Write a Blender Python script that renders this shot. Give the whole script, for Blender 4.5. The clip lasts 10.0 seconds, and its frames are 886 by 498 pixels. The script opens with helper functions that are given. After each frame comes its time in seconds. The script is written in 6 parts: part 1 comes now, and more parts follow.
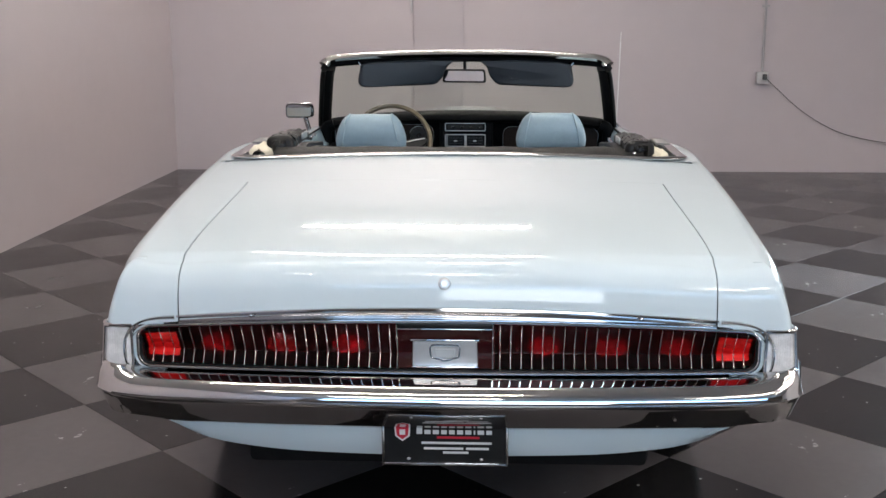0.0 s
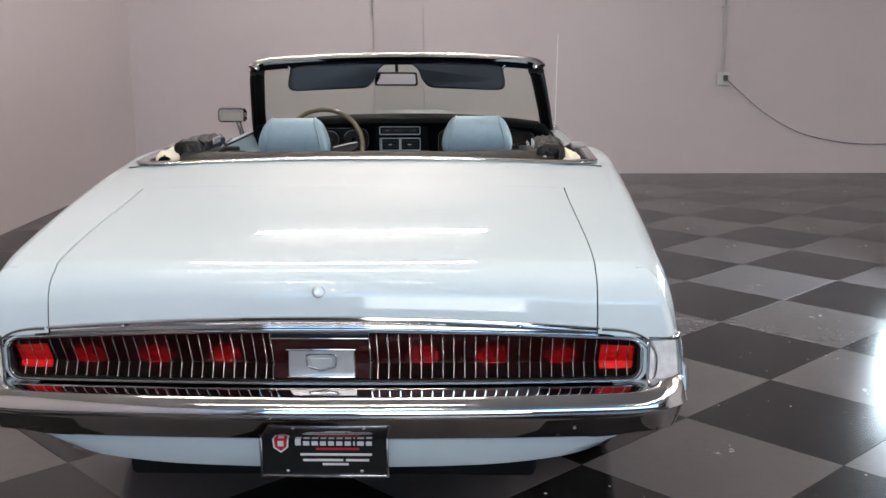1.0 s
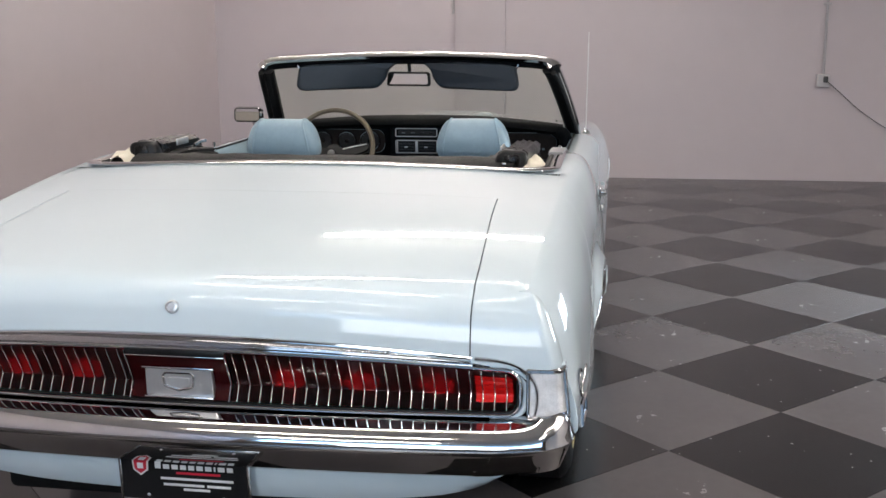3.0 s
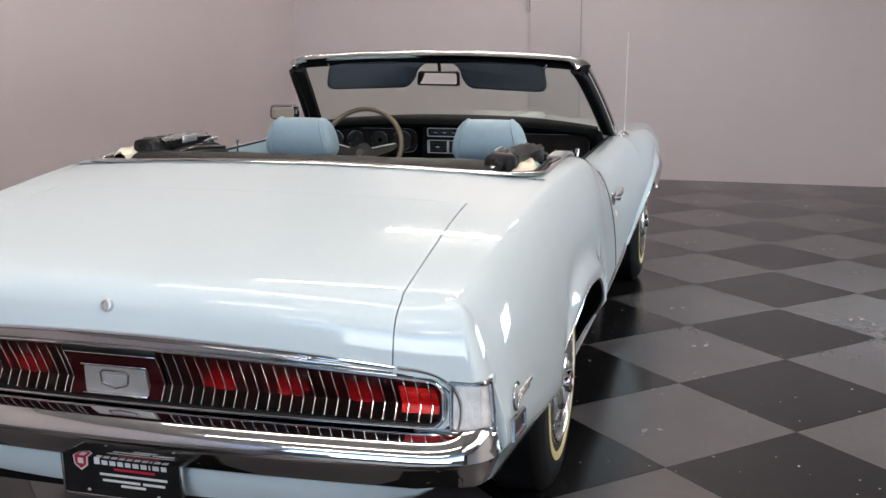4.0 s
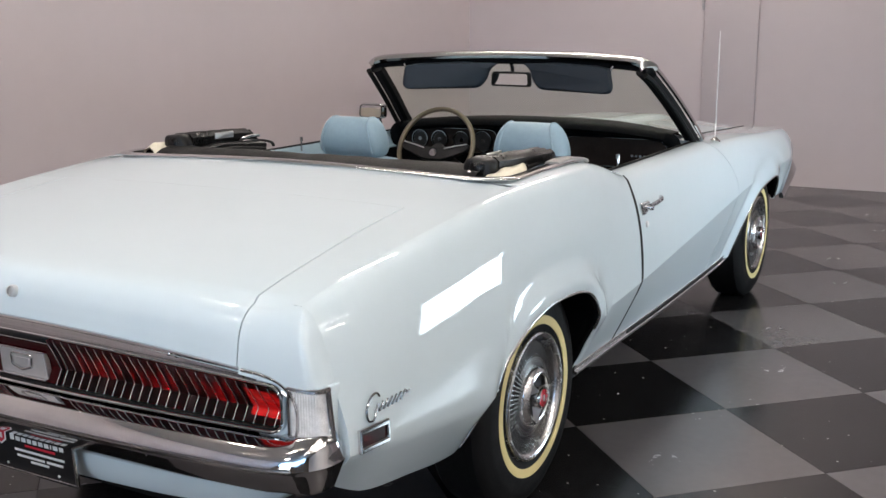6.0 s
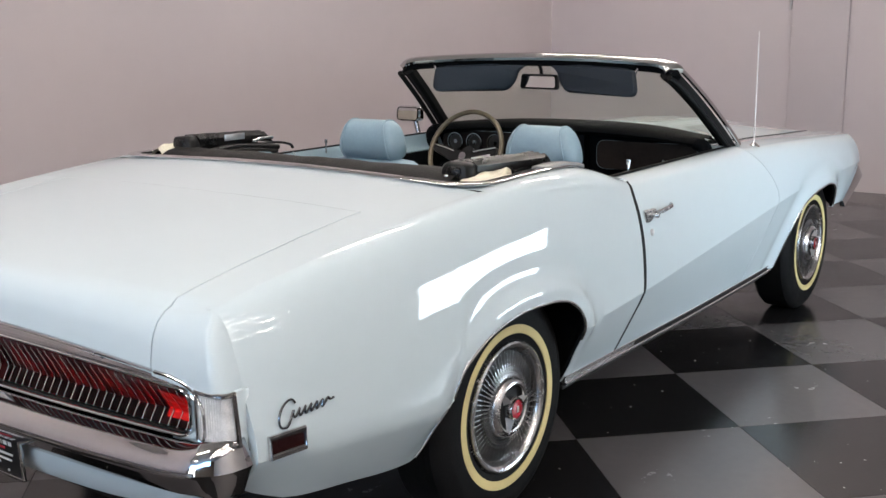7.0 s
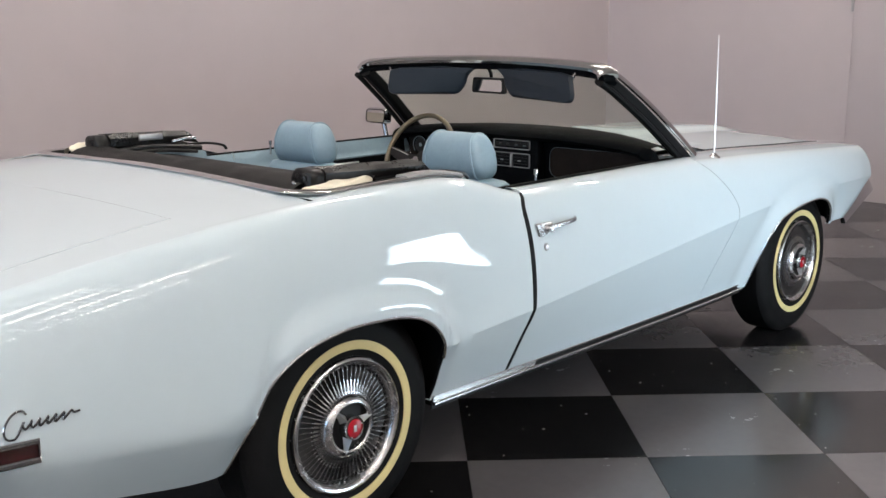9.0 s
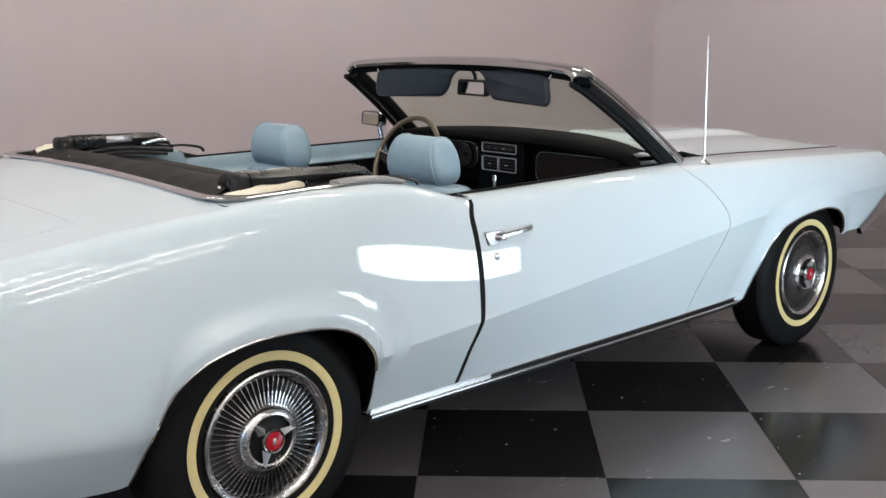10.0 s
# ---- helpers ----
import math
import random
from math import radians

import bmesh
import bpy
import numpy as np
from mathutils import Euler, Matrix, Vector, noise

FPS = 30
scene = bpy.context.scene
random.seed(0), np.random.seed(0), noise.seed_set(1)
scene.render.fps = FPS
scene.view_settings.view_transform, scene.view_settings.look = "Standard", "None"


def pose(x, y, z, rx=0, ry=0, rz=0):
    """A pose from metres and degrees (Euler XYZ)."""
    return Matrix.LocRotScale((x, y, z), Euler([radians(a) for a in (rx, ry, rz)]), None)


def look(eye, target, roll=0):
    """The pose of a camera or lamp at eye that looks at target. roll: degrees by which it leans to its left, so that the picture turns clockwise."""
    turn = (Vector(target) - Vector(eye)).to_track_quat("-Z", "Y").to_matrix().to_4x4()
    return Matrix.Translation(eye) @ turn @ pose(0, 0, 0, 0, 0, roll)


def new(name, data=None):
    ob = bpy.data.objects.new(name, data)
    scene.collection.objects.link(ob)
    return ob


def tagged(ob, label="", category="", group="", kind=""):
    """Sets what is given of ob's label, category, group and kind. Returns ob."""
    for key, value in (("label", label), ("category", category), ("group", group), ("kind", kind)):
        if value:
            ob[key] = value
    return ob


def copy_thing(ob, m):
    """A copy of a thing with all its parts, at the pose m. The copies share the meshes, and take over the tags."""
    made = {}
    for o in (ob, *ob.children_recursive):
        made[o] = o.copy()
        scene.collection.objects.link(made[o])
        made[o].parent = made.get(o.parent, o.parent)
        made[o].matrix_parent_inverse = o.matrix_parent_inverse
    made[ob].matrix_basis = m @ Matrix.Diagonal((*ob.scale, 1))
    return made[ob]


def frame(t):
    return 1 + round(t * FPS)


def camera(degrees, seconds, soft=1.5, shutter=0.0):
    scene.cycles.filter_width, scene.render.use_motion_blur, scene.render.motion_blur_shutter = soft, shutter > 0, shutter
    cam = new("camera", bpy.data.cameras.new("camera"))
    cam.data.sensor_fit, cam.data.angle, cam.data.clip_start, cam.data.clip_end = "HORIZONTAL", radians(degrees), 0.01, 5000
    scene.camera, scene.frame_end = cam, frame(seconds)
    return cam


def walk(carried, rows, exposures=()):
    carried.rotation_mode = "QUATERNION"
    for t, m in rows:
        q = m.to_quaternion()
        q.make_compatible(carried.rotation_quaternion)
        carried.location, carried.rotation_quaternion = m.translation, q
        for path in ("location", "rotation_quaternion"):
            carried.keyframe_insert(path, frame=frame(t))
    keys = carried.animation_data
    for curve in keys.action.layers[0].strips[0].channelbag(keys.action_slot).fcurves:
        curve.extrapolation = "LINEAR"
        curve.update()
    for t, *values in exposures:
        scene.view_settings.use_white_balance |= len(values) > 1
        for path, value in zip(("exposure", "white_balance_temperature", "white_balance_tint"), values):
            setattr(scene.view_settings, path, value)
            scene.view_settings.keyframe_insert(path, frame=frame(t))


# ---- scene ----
# camera and its walk
cam = camera(45.87, 10.0)
PATH = [
    (0, (0.105, -3.546, 1.420), (0.022, -1.591, 1.004), -0.06),
    (0.5, (0.244, -3.519, 1.421), (0.197, -1.562, 1.007), -0.27),
    (1, (0.374, -3.483, 1.418), (0.311, -1.527, 1.007), -0.38),
    (1.5, (0.498, -3.439, 1.414), (0.397, -1.484, 1.006), -0.36),
    (2, (0.653, -3.374, 1.415), (0.515, -1.422, 1.003), -0.48),
    (3.5, (1.134, -3.129, 1.406), (0.695, -1.222, 0.995), -0.29),
    (4, (1.326, -3.067, 1.416), (0.795, -1.184, 1.001), -0.21),
    (4.5, (1.509, -2.989, 1.414), (0.889, -1.133, 0.999), -0.23),
    (5, (1.690, -2.916, 1.419), (0.968, -1.098, 1.001), -0.25),
    (5.5, (1.876, -2.819, 1.421), (1.033, -1.054, 1.002), -0.21),
    (7, (2.386, -2.424, 1.414), (1.234, -0.842, 1.004), -0.66),
    (7.5, (2.530, -2.285, 1.419), (1.304, -0.759, 1.008), -0.55),
    (8, (2.667, -2.139, 1.418), (1.381, -0.663, 1.010), -0.54),
    (8.5, (2.797, -1.983, 1.427), (1.493, -0.524, 1.011), -0.23),
    (9, (2.914, -1.812, 1.417), (1.577, -0.383, 1.007), -0.23),
    (9.5, (3.027, -1.620, 1.425), (1.643, -0.238, 1.010), -0.29),
    (10, (3.132, -1.429, 1.417), (1.684, -0.111, 1.008), -0.33),
]
walk(cam, [(t, look(eye, target, roll)) for t, eye, target, roll in PATH])

# ---- world and light: a closed show room lit by tubes overhead and by white softboxes beside the car ----
world = bpy.data.worlds.new("world")
scene.world = world
world.use_nodes = True
world.node_tree.nodes["Background"].inputs[0].default_value = (0.8, 0.85, 0.9, 1)
world.node_tree.nodes["Background"].inputs[1].default_value = 0.3
scene.view_settings.exposure = 0.36
BACK_GLOW = 7.0
TUBE_GLOW, DIM_GLOW, PANEL_GLOW, BLUE_GLOW = 93.0, 54.0, 18.5, 4.8
ROOM_W, ROOM_E, ROOM_S, ROOM_N, ROOM_H = -3.03, 10.4, -11.0, 6.93, 4.3
TURN_TILES = 0.4
SOFTBOXES = [
    (2.90, 2.31, 0.70, 1.20, 0.54, -90, "long white softbox on a stand beside the car"),
    (0.50, -4.40, 1.12, 1.30, 0.75, 180, "wide white softbox on a stand behind the car"),
]
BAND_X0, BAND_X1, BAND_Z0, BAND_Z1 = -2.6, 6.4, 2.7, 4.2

# ---- materials ----
def nodes_of(name):
    m = bpy.data.materials.new(name)
    m.use_nodes = True
    return m, m.node_tree, m.node_tree.nodes["Principled BSDF"]


def mat(name, base, rough=0.5, metal=0.0, coat=0.0, vary=0.0, scale=6.0, bump=0.0, bump_scale=80.0, rough_vary=0.0, spec=0.5, rand=0.0):
    """A surface with variation at two scales in colour, roughness and relief."""
    m, t, b = nodes_of(name)
    b.inputs["Base Color"].default_value = (*base, 1)
    b.inputs["Roughness"].default_value = rough
    b.inputs["Metallic"].default_value = metal
    b.inputs["Coat Weight"].default_value = coat
    b.inputs["Coat Roughness"].default_value = 0.04
    b.inputs["Specular IOR Level"].default_value = spec
    co = t.nodes.new("ShaderNodeTexCoord")
    if vary or rough_vary:
        n1 = t.nodes.new("ShaderNodeTexNoise")
        n1.inputs["Scale"].default_value, n1.inputs["Detail"].default_value = scale, 6
        n2 = t.nodes.new("ShaderNodeTexNoise")
        n2.inputs["Scale"].default_value, n2.inputs["Detail"].default_value = scale * 9, 4
        mx = t.nodes.new("ShaderNodeMath")
        mx.operation = "MULTIPLY_ADD"
        mx.inputs[1].default_value, mx.inputs[2].default_value = 0.4, 0.0
        ad = t.nodes.new("ShaderNodeMath")
        ad.operation = "MULTIPLY_ADD"
        ad.inputs[1].default_value = 0.6
        for n in (n1, n2):
            t.links.new(co.outputs["Object"], n.inputs["Vector"])
        t.links.new(n2.outputs["Fac"], mx.inputs[0])
        t.links.new(n1.outputs["Fac"], ad.inputs[0])
        t.links.new(mx.outputs[0], ad.inputs[2])
        if vary:
            r = t.nodes.new("ShaderNodeValToRGB")
            lo, hi = [c * (1 - vary) for c in base], [min(1, c * (1 + vary)) for c in base]
            r.color_ramp.elements[0].position, r.color_ramp.elements[1].position = 0.3, 0.7
            r.color_ramp.elements[0].color, r.color_ramp.elements[1].color = (*lo, 1), (*hi, 1)
            t.links.new(ad.outputs[0], r.inputs[0])
            out = r.outputs[0]
            if rand:
                oi = t.nodes.new("ShaderNodeObjectInfo")
                mr = t.nodes.new("ShaderNodeMapRange")
                mr.inputs["To Min"].default_value, mr.inputs["To Max"].default_value = 1 - rand, 1 + rand
                t.links.new(oi.outputs["Random"], mr.inputs["Value"])
                vm = t.nodes.new("ShaderNodeVectorMath")
                vm.operation = "SCALE"
                t.links.new(out, vm.inputs[0])
                t.links.new(mr.outputs[0], vm.inputs["Scale"])
                out = vm.outputs[0]
            t.links.new(out, b.inputs["Base Color"])
        if rough_vary:
            mr = t.nodes.new("ShaderNodeMapRange")
            mr.inputs["From Min"].default_value, mr.inputs["From Max"].default_value = 0.3, 0.7
            mr.inputs["To Min"].default_value, mr.inputs["To Max"].default_value = max(0, rough - rough_vary), rough + rough_vary
            t.links.new(ad.outputs[0], mr.inputs["Value"])
            t.links.new(mr.outputs[0], b.inputs["Roughness"])
    if bump:
        n3 = t.nodes.new("ShaderNodeTexNoise")
        n3.inputs["Scale"].default_value, n3.inputs["Detail"].default_value = bump_scale, 5
        bp = t.nodes.new("ShaderNodeBump")
        bp.inputs["Strength"].default_value, bp.inputs["Distance"].default_value = bump, 0.002
        t.links.new(co.outputs["Object"], n3.inputs["Vector"])
        t.links.new(n3.outputs["Fac"], bp.inputs["Height"])
        t.links.new(bp.outputs[0], b.inputs["Normal"])
    return m


def glow(name, colour, strength):
    m, t, b = nodes_of(name)
    b.inputs["Base Color"].default_value = (0.8, 0.8, 0.8, 1)
    b.inputs["Emission Color"].default_value = (*colour, 1)
    b.inputs["Emission Strength"].default_value = strength
    return m


PAINT = mat("sky blue car paint", (0.572, 0.655, 0.692), 0.45, 0, 1.0, 0.012, 3, 0.0, spec=0.08)
PAINT.node_tree.nodes["Principled BSDF"].inputs["Coat Roughness"].default_value = 0.02
CHROME = mat("polished chrome", (0.60, 0.59, 0.59), 0.05, 1, 0, 0.04, 9, rough_vary=0.03)
FIN = mat("bright chrome fin", (0.80, 0.79, 0.79), 0.18, 1, 0, 0.1, 30)
SATIN = mat("brushed aluminium", (0.60, 0.60, 0.60), 0.36, 0.85, 0, 0.06, 30, rough_vary=0.06)
STEEL = mat("wheel cover metal", (0.62, 0.61, 0.61), 0.25, 1, 0, 0.1, 25, rough_vary=0.06)
BLACK = mat("black paint", (0.005, 0.005, 0.0055), 0.40, 0, 0.0, 0.2, 20, rough_vary=0.1, spec=0.25)
CAVITY = mat("undercoating", (0.006, 0.006, 0.0065), 0.8, 0, 0, 0.3, 20, 0.3, spec=0.1)
RUBBER = mat("tyre rubber", (0.007, 0.007, 0.0074), 0.6, 0, 0, 0.25, 18, 0.25, 160, 0.1, spec=0.1)
SEAL_GAP = mat("black rubber and gap shade", (0.004, 0.004, 0.004), 0.6, 0, 0, 0.2, 30, spec=0.12)
MAST = mat("bright aerial steel", (0.70, 0.69, 0.68), 0.3, 0.6, 0, 0.05, 40)
CREAM = mat("yellowed whitewall rubber", (0.62, 0.52, 0.25), 0.55, 0, 0, 0.06, 14, 0.1)
VINYL_TOP = mat("black convertible top vinyl", (0.007, 0.0062, 0.0062), 0.6, 0, 0, 0.25, 12, 0.5, 300, 0.08, spec=0.25)
VINYL_BLUE = mat("light blue vinyl", (0.228, 0.325, 0.382), 0.40, 0, 0.05, 0.08, 8, 0.25, 260, 0.06)
VINYL_NAVY = mat("dark blue vinyl", (0.015, 0.021, 0.029), 0.45, 0, 0, 0.12, 10, 0.35, 320, 0.06, spec=0.35)
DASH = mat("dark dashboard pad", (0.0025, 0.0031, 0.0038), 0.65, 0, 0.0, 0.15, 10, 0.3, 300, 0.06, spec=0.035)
PILLAR = mat("black pillar vinyl", (0.004, 0.004, 0.0045), 0.6, 0, 0.0, 0.2, 20, 0.2, 200, spec=0.12)
RAIL = mat("satin black ribbed vinyl", (0.005, 0.0046, 0.0046), 0.3, 0, 0.0, 0.3, 14, 0.3, 120, 0.08, spec=0.18)
GREY_VINYL = mat("grey vinyl", (0.22, 0.215, 0.215), 0.45, 0, 0.0, 0.1, 16, 0.2, 200)
# the beige that the door mirror reflects is put into its colour
BEIGE_MIRROR = mat("mirror glass with painted beige reflection", (0.42, 0.38, 0.31), 0.12, 0.7, vary=0.05)
WOOD = mat("dark woodgrain panel", (0.011, 0.008, 0.007), 0.6, 0, 0.0, 0.4, 14, spec=0.1)
HORN = mat("bronze plastic rim", (0.105, 0.082, 0.05), 0.35, 0, 0.15, 0.15, 12)
CLOTH = mat("cream cloth", (0.72, 0.66, 0.53), 0.8, 0, 0, 0.08, 20, 0.5, 140)
RED_LENS = mat("dark red lens", (0.022, 0.0006, 0.0012), 0.3, 0, 0.0, 0.2, 20, spec=0.08)
MARKER = mat("smoked red marker lens", (0.018, 0.001, 0.0015), 0.2, 0, 0.3, 0.2, 20)
SILL = mat("bright trim metal", (0.76, 0.75, 0.75), 0.22, 0.95, 0, 0.06, 12, rough_vary=0.05)
RED_GLOSS = mat("bright red reflector", (0.60, 0.007, 0.007), 0.3, 0, 0.1, 0.15, 30, spec=0.15)
RED_HUB = mat("red enamel", (0.36, 0.008, 0.018), 0.2, 0, 0.6, 0.1, 30)
LENS = mat("clear ribbed lens", (0.74, 0.72, 0.71), 0.16, 0.1, 0.8, 0.25, 40, rough_vary=0.06)
PLATE = mat("black plate lacquer", (0.006, 0.006, 0.0065), 0.4, 0, 0.0, 0.2, 12, spec=0.25)
PRINT = mat("white plate print", (0.60, 0.60, 0.60), 0.5, vary=0.03)
PRINT_RED = mat("red plate print", (0.45, 0.01, 0.03), 0.5, vary=0.05)
DIAL = mat("dial face", (0.015, 0.015, 0.015), 0.4, 0, 0.1, 0.3, 30, spec=0.2)
WALL = mat("painted plaster", (0.506, 0.443, 0.450), 0.75, 0, 0, 0.025, 0.7, 0.12, 60)
BOUNCE_WALL = mat("white bounce plaster", (0.74, 0.73, 0.73), 0.8, 0, 0, 0.03, 0.9, 0.1, 50)
CEIL = mat("ceiling paint", (0.62, 0.60, 0.57), 0.9, 0, 0, 0.04, 1.2)
TILE_LIGHT = mat("grey vinyl tile", (0.084, 0.0765, 0.078), 0.24, 0, 0, 0.07, 3, 0.012, 30, 0.05, 0.36, 0.06)
TILE_DARK = mat("black vinyl tile", (0.010, 0.0095, 0.0098), 0.19, 0, 0, 0.15, 3, 0.012, 30, 0.05, 0.30, 0.12)
SLAB = mat("tile adhesive", (0.02, 0.02, 0.02), 0.8, vary=0.2)
CONDUIT = mat("painted steel conduit", (0.40, 0.38, 0.38), 0.5, vary=0.05)
CABLE = mat("dark grey cable", (0.05, 0.05, 0.05), 0.5, vary=0.1)
BOXMAT = mat("grey outlet box", (0.5, 0.48, 0.47), 0.5, vary=0.04)
TUBE = glow("lit fluorescent tube", (1.0, 0.935, 0.865), TUBE_GLOW)
TUBE_DIM = glow("dimmer fluorescent tube", (1.0, 0.93, 0.87), DIM_GLOW)
PANEL_LIGHT = glow("lit white diffuser", (0.72, 0.88, 1.0), PANEL_GLOW)
BACK_LIGHT = glow("lit soft diffuser", (0.85, 0.93, 1.0), BACK_GLOW)
BLUE_PANEL = glow("added blue glow panel", (0.34, 0.62, 1.0), BLUE_GLOW)


def soft_edge(m):
    """A diffuser is brightest before its lamp and dims towards its rim."""
    t = m.node_tree
    b = t.nodes["Principled BSDF"]
    co = t.nodes.new("ShaderNodeTexCoord")
    sep = t.nodes.new("ShaderNodeSeparateXYZ")
    t.links.new(co.outputs["Generated"], sep.inputs[0])
    found = []
    for axis in ("X", "Z"):
        bow = t.nodes.new("ShaderNodeMath")
        bow.operation = "PINGPONG"
        bow.inputs[1].default_value = 0.5
        t.links.new(sep.outputs[axis], bow.inputs[0])
        r = t.nodes.new("ShaderNodeMapRange")
        r.interpolation_type = "SMOOTHSTEP"
        r.inputs["From Min"].default_value, r.inputs["From Max"].default_value = -0.01, 0.05
        t.links.new(bow.outputs[0], r.inputs["Value"])
        found.append(r.outputs[0])
    mul = t.nodes.new("ShaderNodeMath")
    mul.operation = "MULTIPLY"
    t.links.new(found[0], mul.inputs[0])
    t.links.new(found[1], mul.inputs[1])
    gain = t.nodes.new("ShaderNodeMath")
    gain.operation = "MULTIPLY"
    gain.inputs[1].default_value = b.inputs["Emission Strength"].default_value
    t.links.new(mul.outputs[0], gain.inputs[0])
    t.links.new(gain.outputs[0], b.inputs["Emission Strength"])


soft_edge(PANEL_LIGHT)
soft_edge(BACK_LIGHT)


def glass(name, tint, rough=0.0):
    m, t, b = nodes_of(name)
    b.inputs["Base Color"].default_value = (*tint, 1)
    b.inputs["Transmission Weight"].default_value = 1
    b.inputs["Roughness"].default_value = rough
    b.inputs["IOR"].default_value = 1.05
    return m


GLASS = glass("tinted windscreen glass", (0.80, 0.85, 0.785))
RED_GLASS = glass("red lamp glass", (0.72, 0.008, 0.014), 0.8)
RED_GLASS.node_tree.nodes["Principled BSDF"].inputs["IOR"].default_value = 1.16
RED_GLASS.node_tree.nodes["Principled BSDF"].inputs["Coat Weight"].default_value = 0.15
BOWL = mat("lamp reflector bowl", (0.50, 0.48, 0.47), 0.6, 0.2, 0, 0.05, 40)
# chrome at half brightness: its dark reflections are put into the base colour
DARK_CHROME = mat("chrome with painted dark reflections", (0.30, 0.30, 0.31), 0.12, 1, 0, 0.1, 20)
INNER_MIRROR = mat("mirror glass", (0.72, 0.72, 0.70), 0.05, 1, vary=0.02)
FAR_WALL = mat("beige painted block wall", (0.17, 0.143, 0.12), 0.8, 0, 0, 0.1, 0.8, 0.1, 40)


def chips(m, colour, scale=11.0, largest=0.055):
    """Small scattered pale chips over a material's base colour: one at most in each cell, of uneven size."""
    t = m.node_tree
    b = t.nodes["Principled BSDF"]
    src = b.inputs["Base Color"].links[0].from_socket
    co = t.nodes.new("ShaderNodeTexCoord")
    oi = t.nodes.new("ShaderNodeObjectInfo")
    cb = t.nodes.new("ShaderNodeCombineXYZ")
    for i in range(2):
        t.links.new(oi.outputs["Random"], cb.inputs[i])
    ad = t.nodes.new("ShaderNodeVectorMath")
    ad.operation = "MULTIPLY_ADD"
    t.links.new(cb.outputs[0], ad.inputs[0])
    ad.inputs[1].default_value = (37.0, 53.0, 0.0)
    t.links.new(co.outputs["Object"], ad.inputs[2])
    warp = t.nodes.new("ShaderNodeTexNoise")
    warp.inputs["Scale"].default_value = 260.0
    t.links.new(ad.outputs[0], warp.inputs["Vector"])
    bend = t.nodes.new("ShaderNodeVectorMath")
    bend.operation = "MULTIPLY_ADD"
    t.links.new(warp.outputs["Color"], bend.inputs[0])
    bend.inputs[1].default_value = (0.006, 0.006, 0.0)
    t.links.new(ad.outputs[0], bend.inputs[2])
    v = t.nodes.new("ShaderNodeTexVoronoi")
    v.voronoi_dimensions = "2D"
    v.inputs["Scale"].default_value = scale
    t.links.new(bend.outputs[0], v.inputs["Vector"])
    sep = t.nodes.new("ShaderNodeSeparateColor")
    t.links.new(v.outputs["Color"], sep.inputs[0])
    size = t.nodes.new("ShaderNodeMapRange")
    size.inputs["From Min"].default_value, size.inputs["From Max"].default_value = 0.62, 1.0
    size.inputs["To Min"].default_value, size.inputs["To Max"].default_value = 0.0, largest
    t.links.new(sep.outputs[0], size.inputs["Value"])
    hit = t.nodes.new("ShaderNodeMath")
    hit.operation = "LESS_THAN"
    t.links.new(v.outputs["Distance"], hit.inputs[0])
    t.links.new(size.outputs[0], hit.inputs[1])
    mx = t.nodes.new("ShaderNodeMix")
    mx.data_type = "RGBA"
    t.links.new(hit.outputs[0], mx.inputs["Factor"])
    t.links.new(src, mx.inputs[6])
    mx.inputs[7].default_value = (*colour, 1)
    t.links.new(mx.outputs[2], b.inputs["Base Color"])


chips(TILE_DARK, (0.34, 0.33, 0.32))


# ---- building helpers ----
def part(name, bm, material, parent=None, label="", smooth=40):
    """Links a bmesh as one mesh object under parent."""
    me = bpy.data.meshes.new(name)
    bmesh.ops.recalc_face_normals(bm, faces=bm.faces)
    if smooth:
        for f in bm.faces:
            f.smooth = True
        lim = radians(smooth)
        for e in bm.edges:
            if len(e.link_faces) == 2 and e.link_faces[0].normal.angle(e.link_faces[1].normal, 0) > lim:
                e.smooth = False
    bm.to_mesh(me)
    bm.free()
    me.materials.append(material)
    ob = new(name, me)
    ob.parent = parent
    if label:
        tagged(ob, label)
    return ob


def empty(name, label, category, group="", kind=""):
    ob = new(name)
    ob.empty_display_size = 0.2
    return tagged(ob, label, category, group, kind)


def curve1(pts):
    """A monotone smooth curve through (y, value) pairs."""
    xs = np.array([p[0] for p in pts], float)
    vs = np.array([p[1] for p in pts], float)
    d = np.diff(vs) / np.diff(xs)
    m = np.zeros(len(xs))
    m[0], m[-1] = d[0], d[-1]
    for i in range(1, len(xs) - 1):
        if d[i - 1] * d[i] > 0:
            w1 = 2 * (xs[i + 1] - xs[i]) + xs[i] - xs[i - 1]
            w2 = xs[i + 1] - xs[i] + 2 * (xs[i] - xs[i - 1])
            m[i] = (w1 + w2) / (w1 / d[i - 1] + w2 / d[i])

    def at(x):
        x = min(max(x, xs[0]), xs[-1])
        i = min(max(int(np.searchsorted(xs, x)) - 1, 0), len(xs) - 2)
        h = xs[i + 1] - xs[i]
        s = (x - xs[i]) / h
        return float((1 + 2 * s) * (1 - s) ** 2 * vs[i] + s * (1 - s) ** 2 * h * m[i] + s * s * (3 - 2 * s) * vs[i + 1] + s * s * (s - 1) * h * m[i + 1])
    return at


